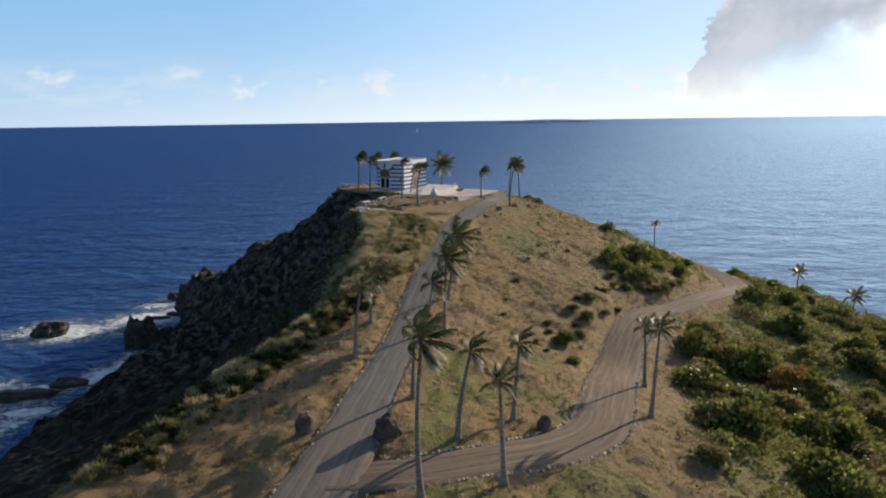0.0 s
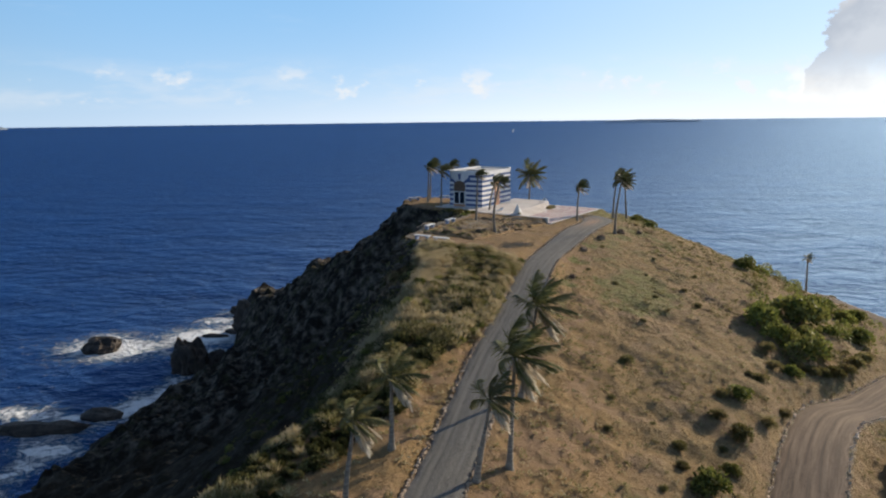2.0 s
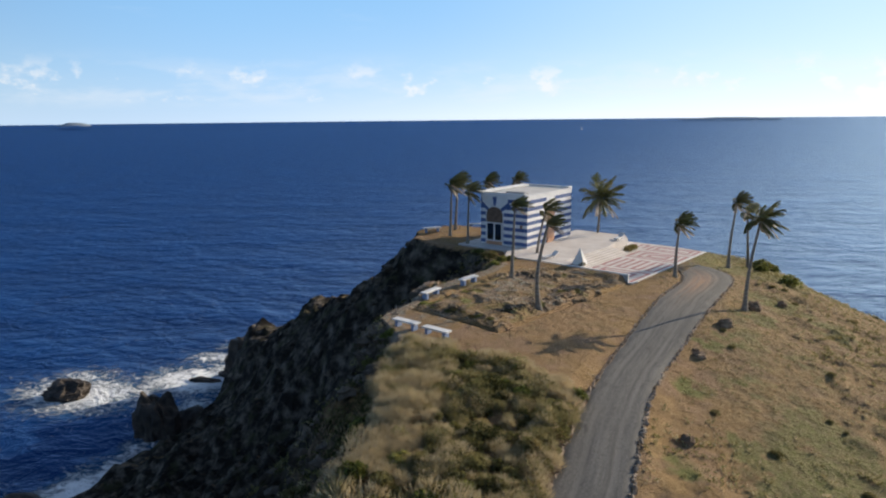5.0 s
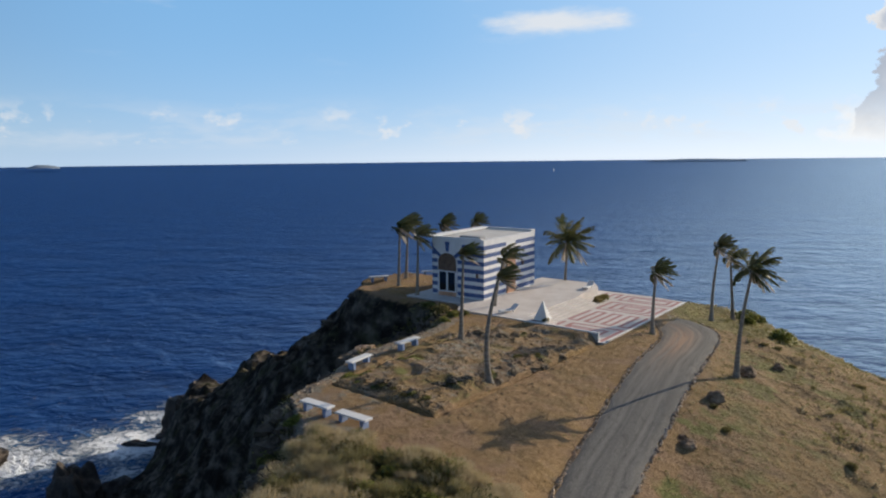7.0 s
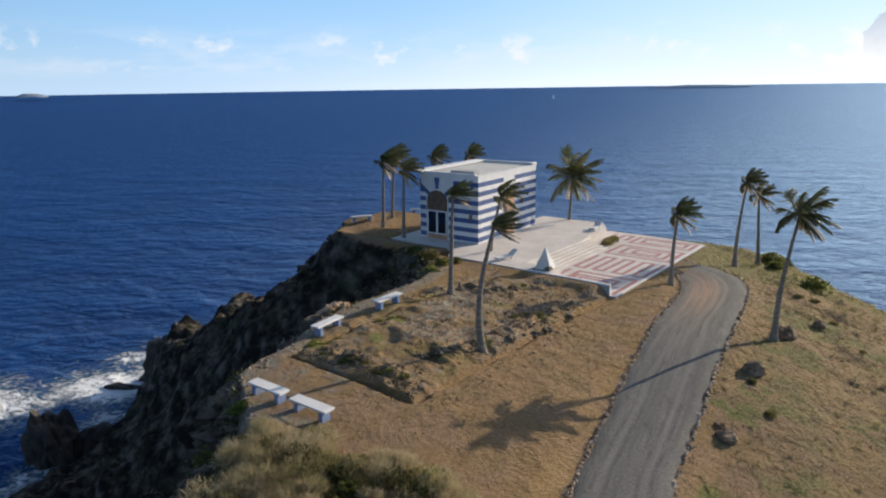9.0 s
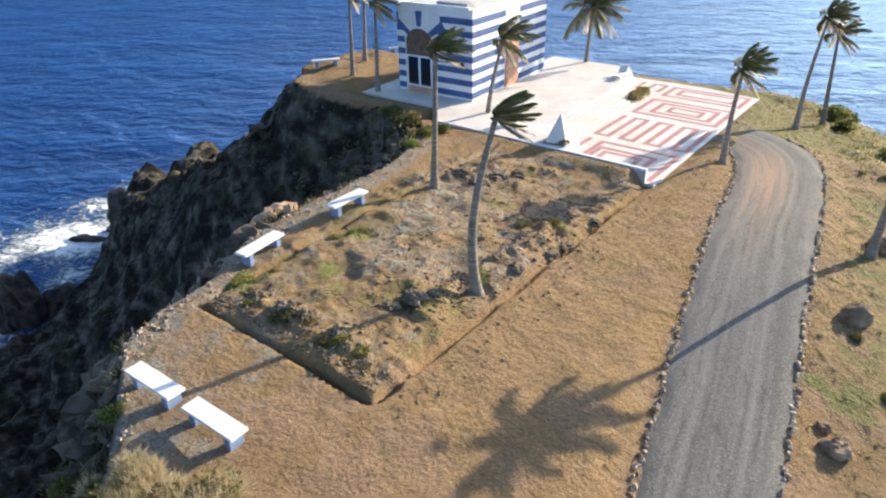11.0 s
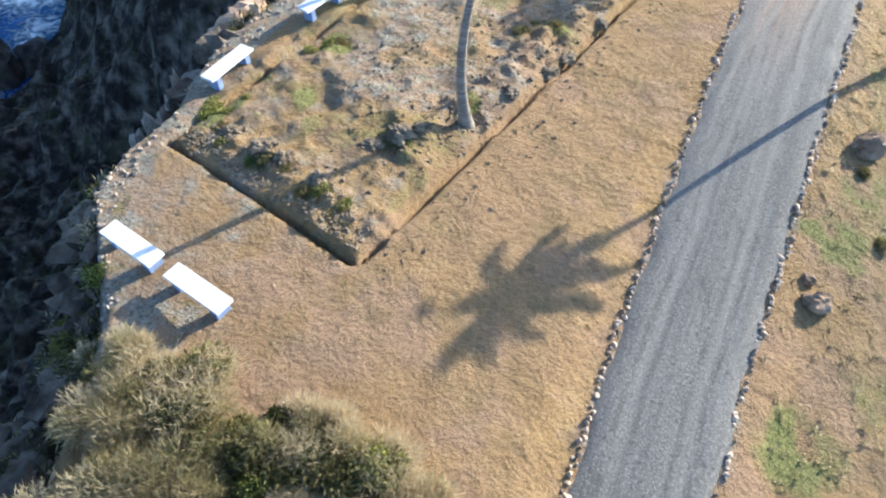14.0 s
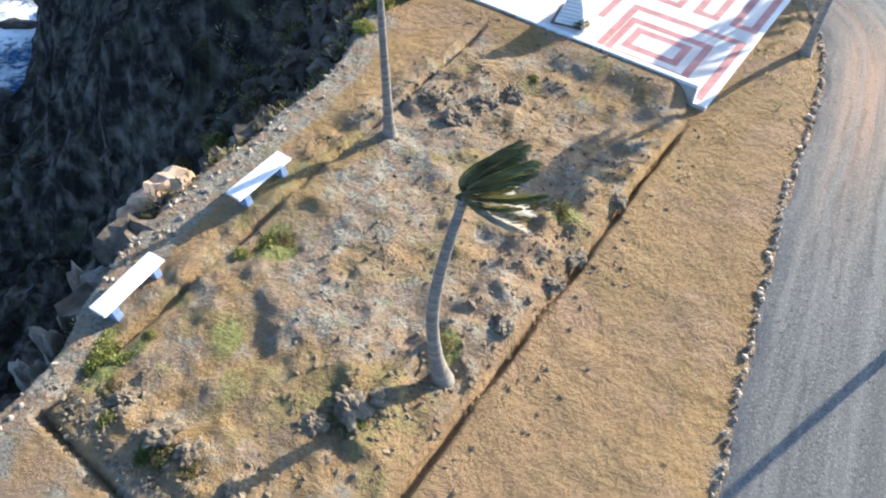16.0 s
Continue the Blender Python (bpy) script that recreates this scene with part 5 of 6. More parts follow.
palm(76.0, 140.0, (76.3, 140.0, 26.4), "star", "star-crowned palm on the far slope", scale=0.74)
palm(74.5, 117.5, (74.7, 117.5, 27.2), "drooping", "dark palm rising out of the thicket", scale=0.95)

# ---- boulders ----
rock_at(-10.1, 46.0, (0.75, 0.55, 1.35), 24, BACKLIT_ROCK, "upright dark boulder beside the drive", "drive boulders", turn=30, rough=0.2)
rock_at(-3.9, 45.2, (1.0, 0.75, 1.35), 27, BACKLIT_ROCK, "large brown boulder at the fork of the drive", "drive boulders", rough=0.22)
rock_at(8.0, 48.2, (0.62, 0.5, 0.95), 29, BACKLIT_ROCK, "squarish dark boulder at the edge of the side track", "drive boulders", turn=12, rough=0.16)
for k, (x, y, s) in enumerate(((7.95, 120.9, 0.5), (10.9, 128.7, 0.72), (14.6, 136.0, 0.85), (5.9, 108.6, 0.5), (7.75, 121.75, 0.28), (18.0, 140.2, 0.5))):
    rock_at(x, y, (s, s * 0.8, s * 0.75), 30 + k, ROCK, "brown weathered boulder on the dry grass", "hillside boulders", turn=40 * k)
rock_at(-16.1, 132.0, (1.25, 0.95, 0.95), 40, ORANGE_ROCK, "pale orange rock on the cliff edge", "cliff edge rocks", turn=20, z=43.0)
rock_at(-16.8, 131.2, (0.9, 0.7, 0.75), 41, ORANGE_ROCK, "pale orange rock on the cliff edge", "cliff edge rocks", turn=60, z=42.8)
rock_at(-17.3, 128.6, (0.8, 0.4, 0.35), 42, RIM_STONE, "long pale rock below the cliff edge", "cliff edge rocks", turn=0, z=42.4)
# broken grey rocks just under the rim behind the benches
for k, (x, y, a, b, h, top) in enumerate(((-17.5, 128.0, 0.5, 0.35, 0.9, 42.7), (-18.0, 127.3, 0.55, 0.4, 1.0, 42.3), (-18.0, 126.3, 0.5, 0.4, 0.9, 42.4), (-18.6, 128.6, 0.8, 0.4, 1.2, 42.0), (-19.0, 126.6, 0.7, 0.5, 1.3, 41.6),
                                         (-18.8, 125.2, 0.6, 0.5, 1.1, 41.7), (-17.7, 125.0, 0.45, 0.35, 0.7, 42.4), (-15.6, 134.6, 0.6, 0.35, 0.8, 42.7), (-15.1, 135.7, 0.6, 0.4, 0.8, 42.8), (-16.6, 133.7, 0.5, 0.4, 0.9, 42.3))):
    foot = min(top - h, ground_at(x, y) - 0.1)
    tall = (top - foot) / 1.5
    rock_at(x, y, (a, b, tall), 420 + k, RIM_STONE, "broken grey rock jutting from under the cliff rim", "cliff edge rocks", turn=37 * k, z=foot + 0.35 * tall, rough=0.55)



# ---- shrubs, scrub, grass and stones ----
def leaves(centre, radii, count, size, rnd, long=1.0, up=0.3, shell=0.35, wide=0.32):
    """Corners of many small leaf blades round an ellipsoid; rnd is a numpy generator."""
    d = rnd.normal(size=(count, 3))
    d /= np.linalg.norm(d, axis=1)[:, None]
    d[:, 2] = np.where(d[:, 2] < -0.25, -d[:, 2], d[:, 2])
    r = 1 - shell * rnd.random((count, 1)) ** 1.5
    p = np.asarray(centre) + d * r * np.asarray(radii)
    a = rnd.normal(size=(count, 3)) + d * 0.9 + np.array((0.35, 0.2, up))
    a /= np.linalg.norm(a, axis=1)[:, None]
    b = np.cross(a, rnd.normal(size=(count, 3)))
    b /= np.linalg.norm(b, axis=1)[:, None] + 1e-9
    s = size * (0.6 + 0.8 * rnd.random((count, 1)))
    tip, half = a * s * long, b * s * wide
    return np.stack([p, p + tip * 0.5 + half, p + tip, p + tip * 0.5 - half], 1).reshape(-1, 3)


def leaf_mesh(name, blocks, mat):
    v = np.concatenate(blocks)
    n = len(v) // 4
    data = bpy.data.meshes.new(name)
    data.vertices.add(len(v))
    data.vertices.foreach_set("co", v.astype(np.float32).ravel())
    data.loops.add(4 * n)
    data.loops.foreach_set("vertex_index", np.arange(4 * n, dtype=np.int32))
    data.polygons.add(n)
    data.polygons.foreach_set("loop_start", np.arange(n, dtype=np.int32) * 4)
    data.polygons.foreach_set("loop_total", np.full(n, 4, dtype=np.int32))
    data.update(calc_edges=True)
    data.materials.append(mat)
    return data


def shrub_mesh(seed, mat, count=1350, size=0.175, tall=0.95):
    """A rounded, uneven bush of several leafy lumps, about 1 m in radius."""
    rnd = np.random.default_rng(seed)
    blocks = []
    lumps = int(rnd.integers(6, 10))
    for k in range(lumps):
        a, r = rnd.uniform(0, 6.28), rnd.uniform(0.1, 0.55)
        rad = rnd.uniform(0.42, 0.68)
        c = (r * math.cos(a), r * math.sin(a), tall * rnd.uniform(0.25, 0.75) * (1.15 - r))
        blocks.append(leaves(c, (rad, rad, rad * 0.85), count // lumps, size, rnd))
    return leaf_mesh("foliage", blocks, mat)


def stem_mesh(seed):
    bm = bmesh.new()
    rnd = random.Random(seed)
    for k in range(5):
        a = rnd.uniform(0, 6.28)
        c = bmesh.ops.create_cone(bm, cap_ends=True, segments=5, radius1=0.05, radius2=0.015, depth=0.8)
        tilt = Matrix.Rotation(a, 4, "Z") @ Matrix.Rotation(rnd.uniform(0.3, 0.9), 4, "X") @ Matrix.Translation((0, 0, 0.38))
        bmesh.ops.transform(bm, matrix=tilt, verts=c["verts"])
    return mesh_of("stem", bm, BARK)


GREEN_SHRUBS = [shrub_mesh(100 + k, LEAF) for k in range(5)]
DRY_SHRUBS = [shrub_mesh(120 + k, DRY_LEAF, 1300, 0.17) for k in range(3)]
RED_SHRUB = shrub_mesh(140, RED_LEAF, 1300, 0.17)
STEMS = [stem_mesh(k) for k in range(3)]
pick = random.Random(77)


def shrub(x, y, r, data, label, group, sink=0.15, high=1.0, name="shrub", category="shrub"):
    z = ground_at(x, y)
    t = thing(name, pose(x, y, z - sink * r, 0, 0, pick.uniform(0, 360)) @ Matrix.Diagonal((r, r * pick.uniform(0.85, 1.15), r * high, 1)), label, category, group)
    part("foliage", data, None, t)
    part("stem", STEMS[pick.randrange(3)], None, t)
    return t


def far_from_road(x, y, gap):
    q = np.array([x]), np.array([y])
    return to_line(*q, side_line)[0][0] > gap and to_line(*q, main_line)[0][0] > gap


# named bushes on the open hillside
for x, y, r in ((14.1, 73.6, 1.6), (19.8, 87.6, 1.15), (14.0, 67.6, 0.8), (16.2, 76.8, 0.8), (34.1, 138.5, 2.1), (37.5, 141.5, 1.5), (33.4, 112.5, 3.5), (27.1, 107.6, 2.4), (28.4, 104.5, 1.8),
                (30.2, 102.2, 2.6), (27.2, 96.2, 1.2), (43.0, 130.0, 2.3), (49.5, 133.0, 1.8), (41.0, 113.5, 2.0), (45.3, 128.0, 1.9), (36.5, 119.0, 2.6), (39.5, 124.5, 2.2), (33.0, 103.5, 1.1), (20.8, 164.2, 1.2), (22.6, 166.0, 1.0), (21.5, 153, 1.3), (19.7, 158.6, 1.0)):
    shrub(x, y, r, GREEN_SHRUBS[pick.randrange(5)], "dark green rounded bush on the dry hillside", "hillside bushes")

# brown dry bushes in a row above the bend of the side track, and on the slope
for x, y, r in ((28.4, 98.6, 0.9), (30.0, 98.6, 1.0), (31.4, 99.2, 0.9), (32.8, 99.8, 1.1), (34.5, 101.4, 1.1), (36.5, 103.8, 1.2), (38.4, 106.4, 1.1), (25.5, 96.5, 0.85), (18.1, 87.1, 0.7), (12.9, 78.1, 0.7),
                (12.5, 75.5, 0.6), (18.3, 81.2, 1.2), (21.3, 84.6, 0.8), (24.0, 88.6, 0.8), (16.8, 83.1, 0.8), (20.6, 108.5, 0.6), (10.1, 89.5, 0.7), (23.0, 92.5, 0.8), (26.0, 100.5, 0.9)):
    shrub(x, y, r, DRY_SHRUBS[pick.randrange(3)], "dry brown rounded bush beside the side track", "brown bushes", 0.1, 0.9, "dry_bush", "dry bush")

# dark low clumps dotted over the slope
dots = random.Random(21)
count = 0
while count < 32:
    x, y = dots.uniform(6, 34), dots.uniform(66, 150)
    if x > 0.30 * y - 3 or not far_from_road(x, y, 1.2):
        continue
    shrub(x, y, dots.uniform(0.22, 0.5), DRY_SHRUBS[dots.randrange(3)], "small dark dry bush on the grassy slope", "slope bushlets", 0.2, 0.75, "dry_bush", "dry bush")
    count += 1

# the thicket below the side track and the clump above it
THICKET_Y = (36, 50, 60, 80, 95, 110, 130, 152)
THICKET_X = (17.5, 20.5, 24, 31, 39, 53, 65, 66)
count = 0
while count < 236:
    x, y = pick.uniform(17, 86), pick.uniform(36, 152)
    if not far_from_road(x, y, 2.4):
        continue
    low = x > np.interp(y, THICKET_Y, THICKET_X)
    clump = 100 < y < 150 and 27 + 0.22 * (y - 94) < x < 42 + 0.22 * (y - 94) and not low
    if not (low or (clump and pick.random() < 0.16)):
        continue
    if vnoise(np.array([x / 6.0]), np.array([y / 6.0]), 91)[0] < 0.34:
        continue
    r = pick.uniform(1.1, 2.9) if low else pick.uniform(0.7, 1.5)
    if pick.random() < 0.78:
        data, label = GREEN_SHRUBS[pick.randrange(5)], "dense green bush in the thicket on the slope"
    else:
        data, label = DRY_SHRUBS[pick.randrange(3)], "dry olive bush in the thicket on the slope"
    shrub(x, y, r, data, label, "thicket bushes", 0.12, pick.uniform(0.85, 1.2))
    count += 1
for x, y, r in ((39.8, 72.4, 2.6), (42.0, 74.5, 2.2), (38.2, 70.8, 1.7)):
    shrub(x, y, r, RED_SHRUB, "rust-orange bush among green thicket", "thicket bushes", 0.0, 1.35)
# bushes clinging to the shaded cliff
for k in range(60):
    y = pick.uniform(76, 152)
    x = float(curve(EDGE_Y, EDGE_X, np.array([y]))[0]) - pick.uniform(0.5, 26) * (1 if y < 112 else 0.55)
    shrub(x, y, pick.uniform(0.4, 1.0), (DRY_SHRUBS + GREEN_SHRUBS)[pick.randrange(8)], "dark scrubby bush on the shaded cliff side", "cliff bushes", 0.2, 0.7, "cliff_bush", "bush")
for x, y, r in ((-10.8, 144.6, 0.7), (-11.3, 142.5, 0.5), (-9.9, 145.6, 0.6), (-15.2, 116.9, 0.5), (-15.8, 117.4, 0.45)):
    shrub(x, y, r, GREEN_SHRUBS[pick.randrange(5)], "green bush on the rim of the cliff", "rim bushes")
# weeds on the dug bed
for x, y, r in ((-11.35, 129.9, 0.55), (-12.0, 129.4, 0.35), (-14.1, 125.0, 0.5), (-14.9, 125.6, 0.45), (-13.6, 125.9, 0.3), (-3.4, 132.7, 0.5), (-2.8, 133.4, 0.35), (-4.9, 127.2, 0.35),
                (-6.7, 124.4, 0.45), (-7.3, 124.9, 0.35), (-3.5, 140.5, 0.3), (-9.6, 121.4, 0.4), (-8.5, 120.6, 0.35), (-11.9, 122.5, 0.4), (-13.4, 123.2, 0.4), (-13.8, 124.0, 0.5), (-11.4, 122.6, 0.55), (-10.7, 122.2, 0.4), (-8.9, 121.3, 0.5), (-8.2, 121.0, 0.4), (-7.0, 124.5, 0.6), (-1.9, 133.2, 0.5), (-15.0, 124.9, 0.5), (-10.9, 130.1, 0.5)):
    shrub(x, y, r, pick.choice(DRY_SHRUBS + GREEN_SHRUBS[:2]), "low green weed clump on the dug earth", "weeds", 0.35, 0.55, "weed_clump", "weed")
# planting on the terrace
for u, v, r in ((15.0, 7.9, 0.62), (15.8, 8.2, 0.7), (16.6, 8.0, 0.65), (17.4, 8.3, 0.6), (0.85, 6.5, 0.4), (1.0, 7.4, 0.35)):
    p = on_plan(u, v, LOW if u > 5 else TOP).translation
    t = thing("terrace_plant", pose(p.x, p.y, p.z, 0, 0, pick.uniform(0, 360)) @ Matrix.Scale(r, 4), "low spiky olive plant in a terrace bed", "plant", "terrace plants")
    part("foliage", DRY_SHRUBS[1], None, t)


def scatter(count, seed, keep, box4):
    """Places in a rectangle that pass the test keep(x, y) -> chance."""
    rnd = np.random.default_rng(seed)
    x, y = rnd.uniform(box4[0], box4[1], count), rnd.uniform(box4[2], box4[3], count)
    ok = rnd.random(count) < keep(x, y)
    return x[ok], y[ok]


SCRUB_Y, SCRUB_X = (104, 109.6, 110.8, 112.0, 113.0, 113.9, 114.8), (9, 0.4, -0.4, -2.2, -4.2, -7.0, -12.0)


def scrub_here(x, y):
    e = curve(EDGE_Y, EDGE_X, y)
    road_left = np.interp(y, main_line[:, 1], main_line[:, 0] - main_line[:, 2])
    bare = np.where(y < 88, 3.2 * smooth01((92 - y) / 12), 0.3)
    right = np.minimum(road_left - bare, np.interp(y, SCRUB_Y, SCRUB_X))
    right = np.where(y < 74, np.minimum(right, e + 4.0 + 1.5 * vnoise(x / 3.0, y / 3.0, 37)), right)
    return smooth01((x - e + 0.6 + 4.0 * smooth01((101 - y) / 8)) / 1.6) * (x < right) * smooth01((y - 42) / 4) * smooth01((115.2 - y) / 0.8)


def tinted_mesh(name, blocks, tints):
    data = leaf_mesh(name, blocks, SCRUB)
    a = data.attributes.new("tint", "FLOAT", "POINT")
    a.data.foreach_set("value", np.concatenate([np.full(len(b), t) for b, t in zip(blocks, tints)]).astype(np.float32))
    return data


def make_scrub():
    blocks, tints = [], []
    x, y = scatter(8200, 5, scrub_here, (-34, 2, 42, 116))
    z = surface(x, y)
    rnd = np.random.default_rng(6)
    shade = vnoise(x / 5.0, y / 5.0, 33) * 0.9 + 0.02
    mound = vnoise(x / 1.7, y / 1.7, 36)
    shade = shade + 0.65 * (vnoise(x / 1.4, y / 1.4, 38) - 0.5)
    for k in range(len(x)):
        near = y[k] > 98
        rim = float(np.interp(y[k], SCRUB_Y, SCRUB_X)) - x[k]
        r = rnd.uniform(0.34, 0.80) * (0.36 + 1.1 * float(mound[k]))
        if y[k] < 97 and vnoise(x[k:k + 1] / 2.0, y[k:k + 1] / 2.0, 35)[0] < 0.3:
            r *= 0.45
        if y[k] < 74:
            r *= 0.6
        tint = shade[k] + rnd.uniform(-0.42, 0.58) - 0.5 * smooth01((88 - y[k]) / 8) + 0.34 * smooth01((float(curve(EDGE_Y, EDGE_X, y[k:k + 1])[0]) + 5.0 - x[k]) / 2.5) * smooth01((y[k] - 86) / 8) + (0.24 + 0.46 * smooth01((2.4 - rim) / 2.0) - 0.06 * smooth01((107 - y[k]) / 4) if near else 0.08)
        straw = tint > 0.52
        n = (560 if straw else 340) if near else 140
        size = 0.105 if near else 0.17
        blocks.append(leaves((x[k], y[k], z[k] + 0.05), (r * 1.1, r * 0.85, r * rnd.uniform(0.85, 1.3)), n, size, rnd, 3.4 if straw else 1.5, 1.1 if straw else 0.6, 0.45, (0.07 if near else 0.15) if straw else 0.36))
        tints.append(tint)
    tagged(new("scrub", tinted_mesh("scrub", blocks, tints)), "low olive and straw scrub covering the slope beside the drive", "scrub", kind="stuff")


make_scrub()

# leafy bushes standing out of the scrub
out = random.Random(31)
count = 0
while count < 64:
    x, y = out.uniform(-18, 0), out.uniform(80, 114.5)
    if float(scrub_here(np.array([x]), np.array([y]))[0]) < 0.6:
        continue
    shrub(x, y, out.uniform(0.4, 0.85), out.choice(DRY_SHRUBS + GREEN_SHRUBS[:2]), "olive leafy bush standing out of the straw scrub", "scrub bushes", -0.15, 0.95, "scrub_bush", "bush")
    count += 1


def make_undergrowth():
    x, y = scatter(3000, 15, lambda x, y: (x > np.interp(y, THICKET_Y, THICKET_X) - 1) * (np.minimum(to_line(x, y, side_line)[0], 9) > 1.2) * 0.75
                   + 0.16 * ((y > 70) & (y < 150) & (x > 0.30 * y - 6) & (x < 0.30 * y + 10) & (to_line(x, y, side_line)[0] > 1.0)), (17, 84, 37, 150))
    z = surface(x, y)
    rnd = np.random.default_rng(16)
    green, dry = [], []
    for k in range(len(x)):
        r = rnd.uniform(0.3, 0.95)
        b = leaves((x[k], y[k], z[k] + 0.1), (r * 1.2, r, r * 0.55), 46, 0.22, rnd, 1.3, 0.5)
        (dry if rnd.random() < 0.42 else green).append(b)
    tagged(new("undergrowth", leaf_mesh("undergrowth", green, LEAF)), "low green undergrowth between the bushes", "undergrowth", kind="stuff")
    tagged(new("dry_undergrowth", leaf_mesh("dry_undergrowth", dry, DRY_LEAF)), "olive and tan undergrowth between the bushes", "undergrowth", kind="stuff")


make_undergrowth()


def make_thicket_fill():
    """Lower bushes that close the gaps of the thicket."""
    x, y = scatter(2600, 25, lambda x, y: (x > np.interp(y, THICKET_Y, THICKET_X) + 0.5) * (to_line(x, y, side_line)[0] > 1.6)
                   * smooth01((vnoise(x / 5.0, y / 5.0, 93) - 0.36) / 0.2) * 0.7
                   + 0.14 * ((y > 94) & (y < 150) & (x > 24 + 0.22 * (y - 94)) & (x < 44 + 0.22 * (y - 94)) & (x < np.interp(y, THICKET_Y, THICKET_X)) & (to_line(x, y, side_line)[0] > 0.8)), (17, 90, 36, 152))
    z = surface(x, y)
    rnd = np.random.default_rng(26)
    green, dry = [], []
    for k in range(len(x)):
        r = rnd.uniform(0.5, 1.5)
        b = leaves((x[k], y[k], z[k] + 0.25 * r), (r, r, r * rnd.uniform(0.7, 1.1)), int(70 + 90 * r), 0.2 + 0.05 * r, rnd)
        (dry if rnd.random() < 0.3 else green).append(b)
    tagged(new("thicket", leaf_mesh("thicket", green, LEAF)), "dense green thicket of low bushes on the slope", "thicket", kind="stuff")
    tagged(new("dry_thicket", leaf_mesh("dry_thicket", dry, DRY_LEAF)), "olive and dry bushes woven into the thicket", "thicket", kind="stuff")


make_thicket_fill()


def tuft_chance(x, y):
    e = curve(EDGE_Y, EDGE_X, y)
    q = np.minimum(to_line(x, y, main_line)[0], to_line(x, y, side_line)[0])
    lawn = (y > 112) & (x < 6) & (x > e + 1)
    u, v = to_plan(x, y)
    plaza = (u > -0.3) & (u < 22) & (v > -0.3) & (v < 28)
    return (q > 0.35) * (x > e - 8) * (~plaza) * np.where(lawn, 0.25, 1.0) * (0.25 + 0.75 * vnoise(x / 4, y / 4, 17)) * np.where((x > 8) & (y < 118), 0.6, 1.0)


def make_tufts():
    x, y = scatter(28000, 8, tuft_chance, (-30, 45, 36, 172))
    z = surface(x, y)
    rnd = np.random.default_rng(9)
    blocks, tints = [], []
    shade = vnoise(x / 6.0, y / 6.0, 19)
    for k in range(len(x)):
        lawn = y[k] > 112 and x[k] < 6
        mown = y[k] > 112 and x[k] < 17
        r = rnd.uniform(0.04, 0.09) if lawn else rnd.uniform(0.05, 0.12) if mown else rnd.uniform(0.08, 0.20)
        n = 7 if lawn else 12
        blocks.append(leaves((x[k], y[k], z[k]), (r * 1.5, r * 1.2, r * 0.4), n, r * 0.8, rnd, 1.7, 0.7, 0.9))
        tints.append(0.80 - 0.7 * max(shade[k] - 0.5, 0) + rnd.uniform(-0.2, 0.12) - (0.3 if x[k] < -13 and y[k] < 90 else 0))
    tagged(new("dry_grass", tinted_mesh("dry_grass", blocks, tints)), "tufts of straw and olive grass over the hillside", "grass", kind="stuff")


make_tufts()

# ---- stones: drive edging, cliff rim and clods ----
STONES = [mesh_of("stone", lumpy((0.115, 0.09, 0.085), 200 + k, 0.75, 1), EDGE_STONE) for k in range(6)]


def edging(line, parent, y0, y1, gap, joined_name, joined_label):
    """Stones along both edges of a road: single ones within y0..y1, the rest joined."""
    tang = np.gradient(line[:, :2], axis=0)
    tang /= np.hypot(*tang.T)[:, None]
    side = np.stack([tang[:, 1], -tang[:, 0]], 1)
    s = np.concatenate([[0], np.cumsum(np.hypot(*np.diff(line[:, :2], axis=0).T))])
    rest = bmesh.new()
    for sign in (-1, 1):
        q = 0.0
        while q < s[-1]:
            c = np.array([np.interp(q, s, line[:, k]) for k in range(3)])
            w = np.array([np.interp(q, s, side[:, k]) for k in range(2)])
            x, y = c[:2] + w * sign * (c[2] + pick.uniform(0.02, 0.22))
            k = pick.uniform(0.55, 1.3) * (1.0 if y > 113 else 1.4)
            free = y > 60 or to_line(np.array([x]), np.array([y]), side_line if line is main_line else main_line)[0][0] > 0.1
            if y > 34 and free and (line is main_line or x > -3.5) and pick.random() < 0.94:
                m = pose(x, y, ground_at(x, y) + 0.03 * k, 0, 0, pick.uniform(0, 360)) @ Matrix.Diagonal((k * pick.uniform(0.8, 1.3), k, k, 1))
                data = STONES[pick.randrange(6)]
                if y0 < y < y1:
                    part("stone", data, None, parent, m=m)
                else:
                    i = len(rest.verts)
                    rest.from_mesh(data)
                    rest.verts.ensure_lookup_table()
                    bmesh.ops.transform(rest, matrix=m, verts=rest.verts[i:])
            q += gap * pick.uniform(0.7, 1.4)
    ob = part(joined_name, rest, EDGE_STONE, parent, joined_label)
    tagged(ob, kind="stuff")


edging(main_line, road_main, 113, 141, 0.19, "edging_stones", "line of rough pale stones along the drive")
edging(side_line, road_side, 0, 1, 0.42, "edging_stones", "line of rough pale stones along the track")


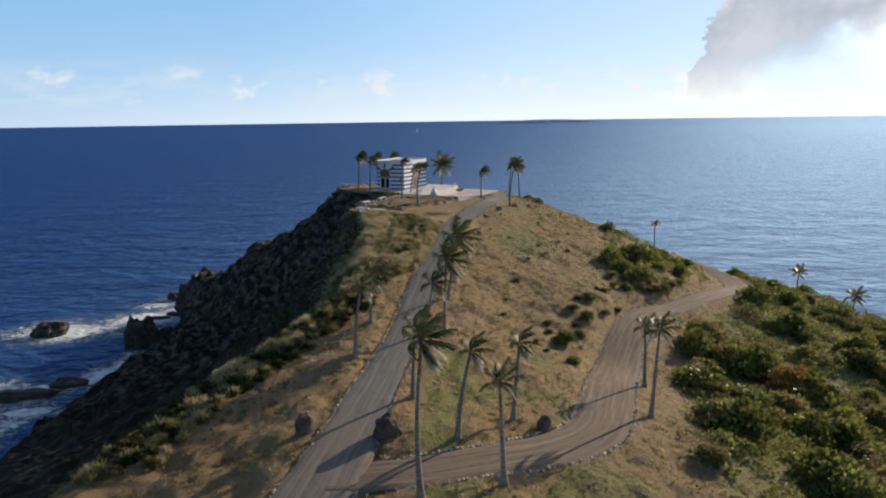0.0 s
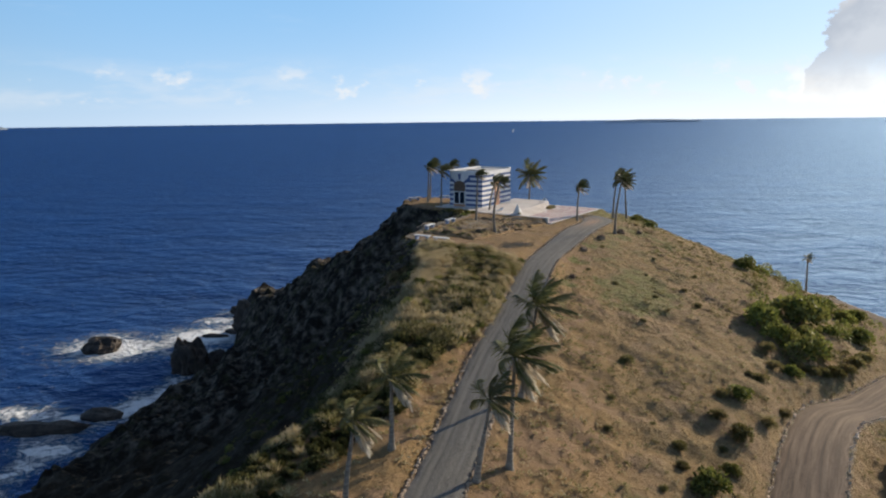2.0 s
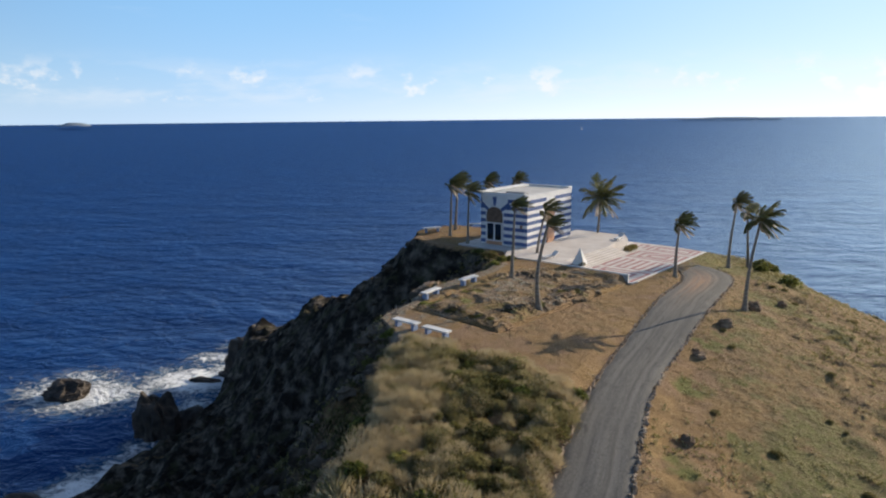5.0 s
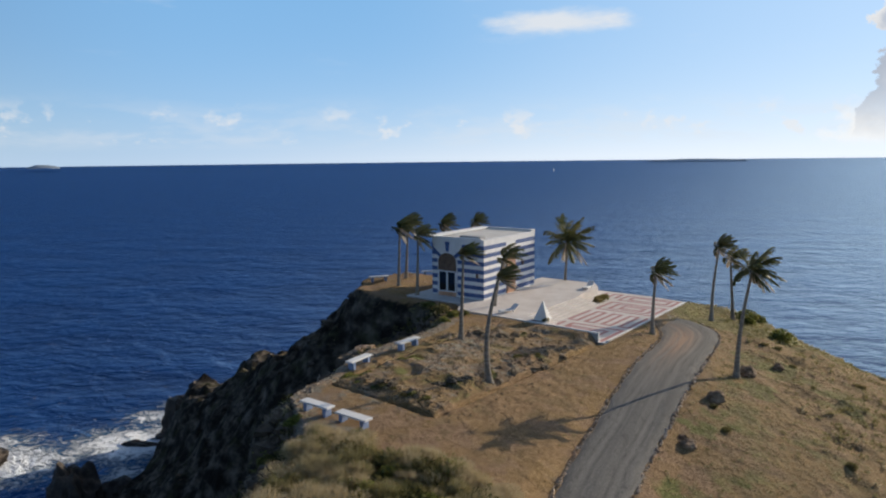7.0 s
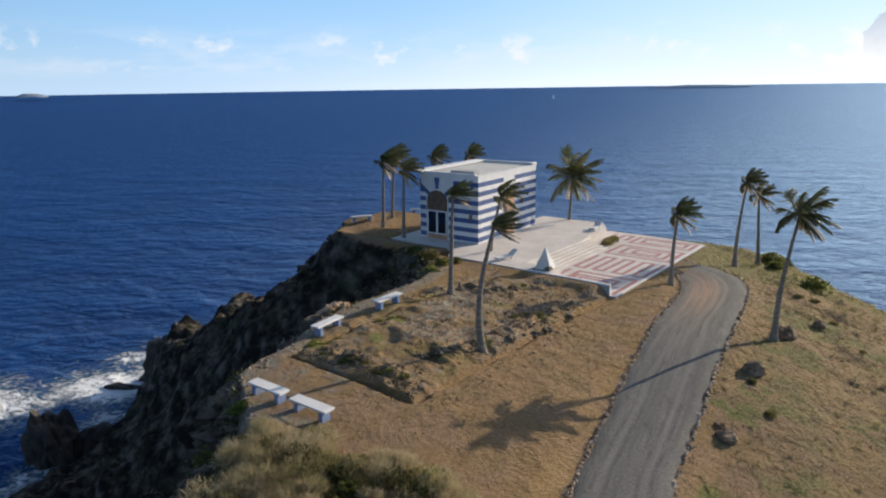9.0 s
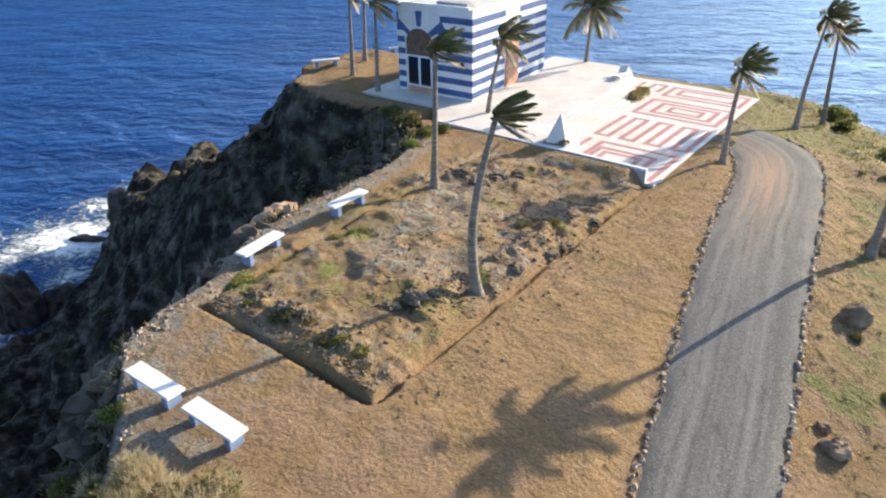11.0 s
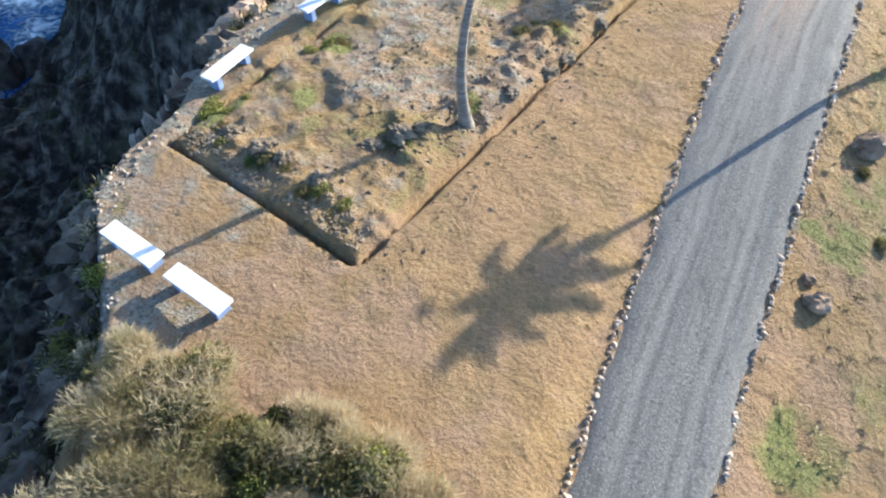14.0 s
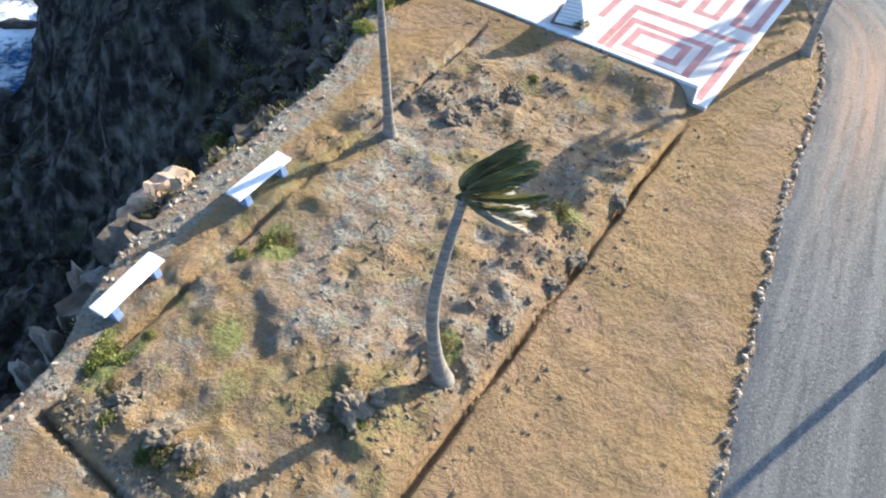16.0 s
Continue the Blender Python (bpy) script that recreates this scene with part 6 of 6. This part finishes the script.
def rubble(name, places, sizes, mat, label, seed, single="", singles=0):
    """Broken pieces lying on the ground: the first ones as parts of it, the rest joined."""
    rnd = random.Random(seed)
    shapes = [mesh_of(single or name, lumpy((1, 0.7, 0.6), seed + k, 0.7, 1 if sizes[1] < 0.2 else 2), mat) for k in range(5)]
    verts, faces = [], []
    for q, (x, y) in enumerate(places):
        d = shapes[rnd.randrange(5)]
        k = rnd.uniform(*sizes)
        m = pose(x, y, ground_at(x, y) + 0.1 * k, rnd.uniform(-20, 20), rnd.uniform(-20, 20), rnd.uniform(0, 360)) @ Matrix.Scale(k, 4)
        if q < singles:
            part(single, d, None, ground_sheet, m=m)
            continue
        i = len(verts)
        verts += [m @ v.co for v in d.vertices]
        faces += [tuple(i + q for q in p.vertices) for p in d.polygons]
    tagged(new(name, raw_mesh(name, verts, faces, mat)), label, "rocks", kind="stuff")


rim = []
for k in range(280):
    y = pick.uniform(115.5, 146)
    rim.append((float(curve(EDGE_Y, EDGE_X, np.array([y]))[0]) + pick.gauss(0.35, 0.35), y))
rubble("rim_rubble", rim, (0.04, 0.16), RIM_STONE, "pale broken stones along the cliff rim", 300)
dug = []
while len(dug) < 700:
    x, y = pick.uniform(-16, 3), pick.uniform(118, 146)
    if float(in_dig(np.array([x]), np.array([y]))[0]) > 0.3 and vnoise(np.array([x / 2.2]), np.array([y / 2.2]), 23)[0] > 0.42:
        dug.append((x, y))
for k in range(150):
    s = pick.random()
    dug.append((-14.4 + 7.3 * s + pick.gauss(0, 0.3), 123.9 - 3.6 * s + pick.gauss(0, 0.3)))
for k in range(220):
    s = pick.random()
    dug.append((-6.0 + 6.6 * s + pick.gauss(0, 0.5), 124.4 + 13 * s + pick.gauss(0, 0.4)))
for k in range(90):
    s = pick.random()
    dug.append((-6.6 + 9.8 * s + abs(pick.gauss(0, 0.7)), 118.9 + 20.5 * s - abs(pick.gauss(0, 0.35))))
for a, b in (((-7.0, 124.7), 40), ((-6.9, 124.3), 30), ((-8.5, 124.5), 16), ((-6.6, 138.4), 40), ((-7.8, 138.2), 40), ((-5.4, 137.5), 24)):
    dug += [(a[0] + pick.gauss(0, 0.6), a[1] + pick.gauss(0, 0.4)) for k in range(b)]
for k in range(160):
    q = pick.random()
    dug.append((-15.2 + 8.1 * q + pick.gauss(0, 0.14), 123.55 - 4.1 * q + pick.gauss(0, 0.16)))
# larger heaps of dug earth along the trench, round the palm and towards the terrace
for k, (x, y, r) in enumerate(((-13.4, 123.9, 0.62), (-11.7, 123.0, 0.6), (-10.8, 122.7, 0.55), (-9.3, 121.9, 0.5), (-7.0, 124.7, 0.75), (-7.9, 124.1, 0.55), (-6.2, 125.1, 0.5),
                               (-5.2, 138.5, 0.85), (-4.2, 139.3, 0.7), (-6.4, 137.2, 0.7), (-7.4, 138.0, 0.6), (-1.8, 130.2, 0.5), (-1.2, 131.5, 0.55), (-3.2, 128.2, 0.5), (0.2, 134.4, 0.45))):
    rock_at(x, y, (0.8 * r, r * 0.6, r * 0.36), 360 + k, CLOD, "rough heap of dug grey-brown earth on the bed", "earth heaps", turn=35 * k, name="earth_mound", cuts=4, rough=0.5, category="earth heap")
pick.shuffle(dug)
rubble("earth_clods", dug, (0.035, 0.13), CLOD, "brown clods of dug earth inside the trench", 320, "clod", 290)


def make_cliff_brush():
    """Dry brush clinging to the shaded side below the rim."""
    rnd = np.random.default_rng(46)
    y = rnd.uniform(60, 150, 1500)
    deep = rnd.random(1500) ** 1.6
    x = curve(EDGE_Y, EDGE_X, y) - 0.3 - deep * np.where(y < 112, 22, 9)
    z = surface(x, y)
    blocks = []
    for k in range(len(x)):
        r = rnd.uniform(0.2, 0.65)
        blocks.append(leaves((x[k], y[k], z[k] + 0.05), (r * 1.2, r, r * 0.6), 40, 0.17, rnd, 1.8, 0.6, 0.4, 0.2))
    # tints drop below y 116: darker plants, with the slope's shade coloured in
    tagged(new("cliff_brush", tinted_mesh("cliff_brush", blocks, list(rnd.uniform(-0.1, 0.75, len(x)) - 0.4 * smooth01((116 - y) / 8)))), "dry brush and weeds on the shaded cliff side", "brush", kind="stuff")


make_cliff_brush()
crag = []
for k in range(250):
    y = pick.uniform(110, 146)
    crag.append((float(curve(EDGE_Y, EDGE_X, np.array([y]))[0]) - pick.uniform(0.2, 1) ** 2 * 7, y))
for k in range(130):
    y = pick.uniform(100, 160)
    e = float(curve(EDGE_Y, EDGE_X, np.array([y]))[0])
    crag.append((e - abs(pick.gauss(0, 9)) - 0.6, y))
rubble("cliff_crags", crag, (0.3, 1.25), CRAG_ROCK, "jagged dark rocks standing out of the cliff", 340, "crag", 250)
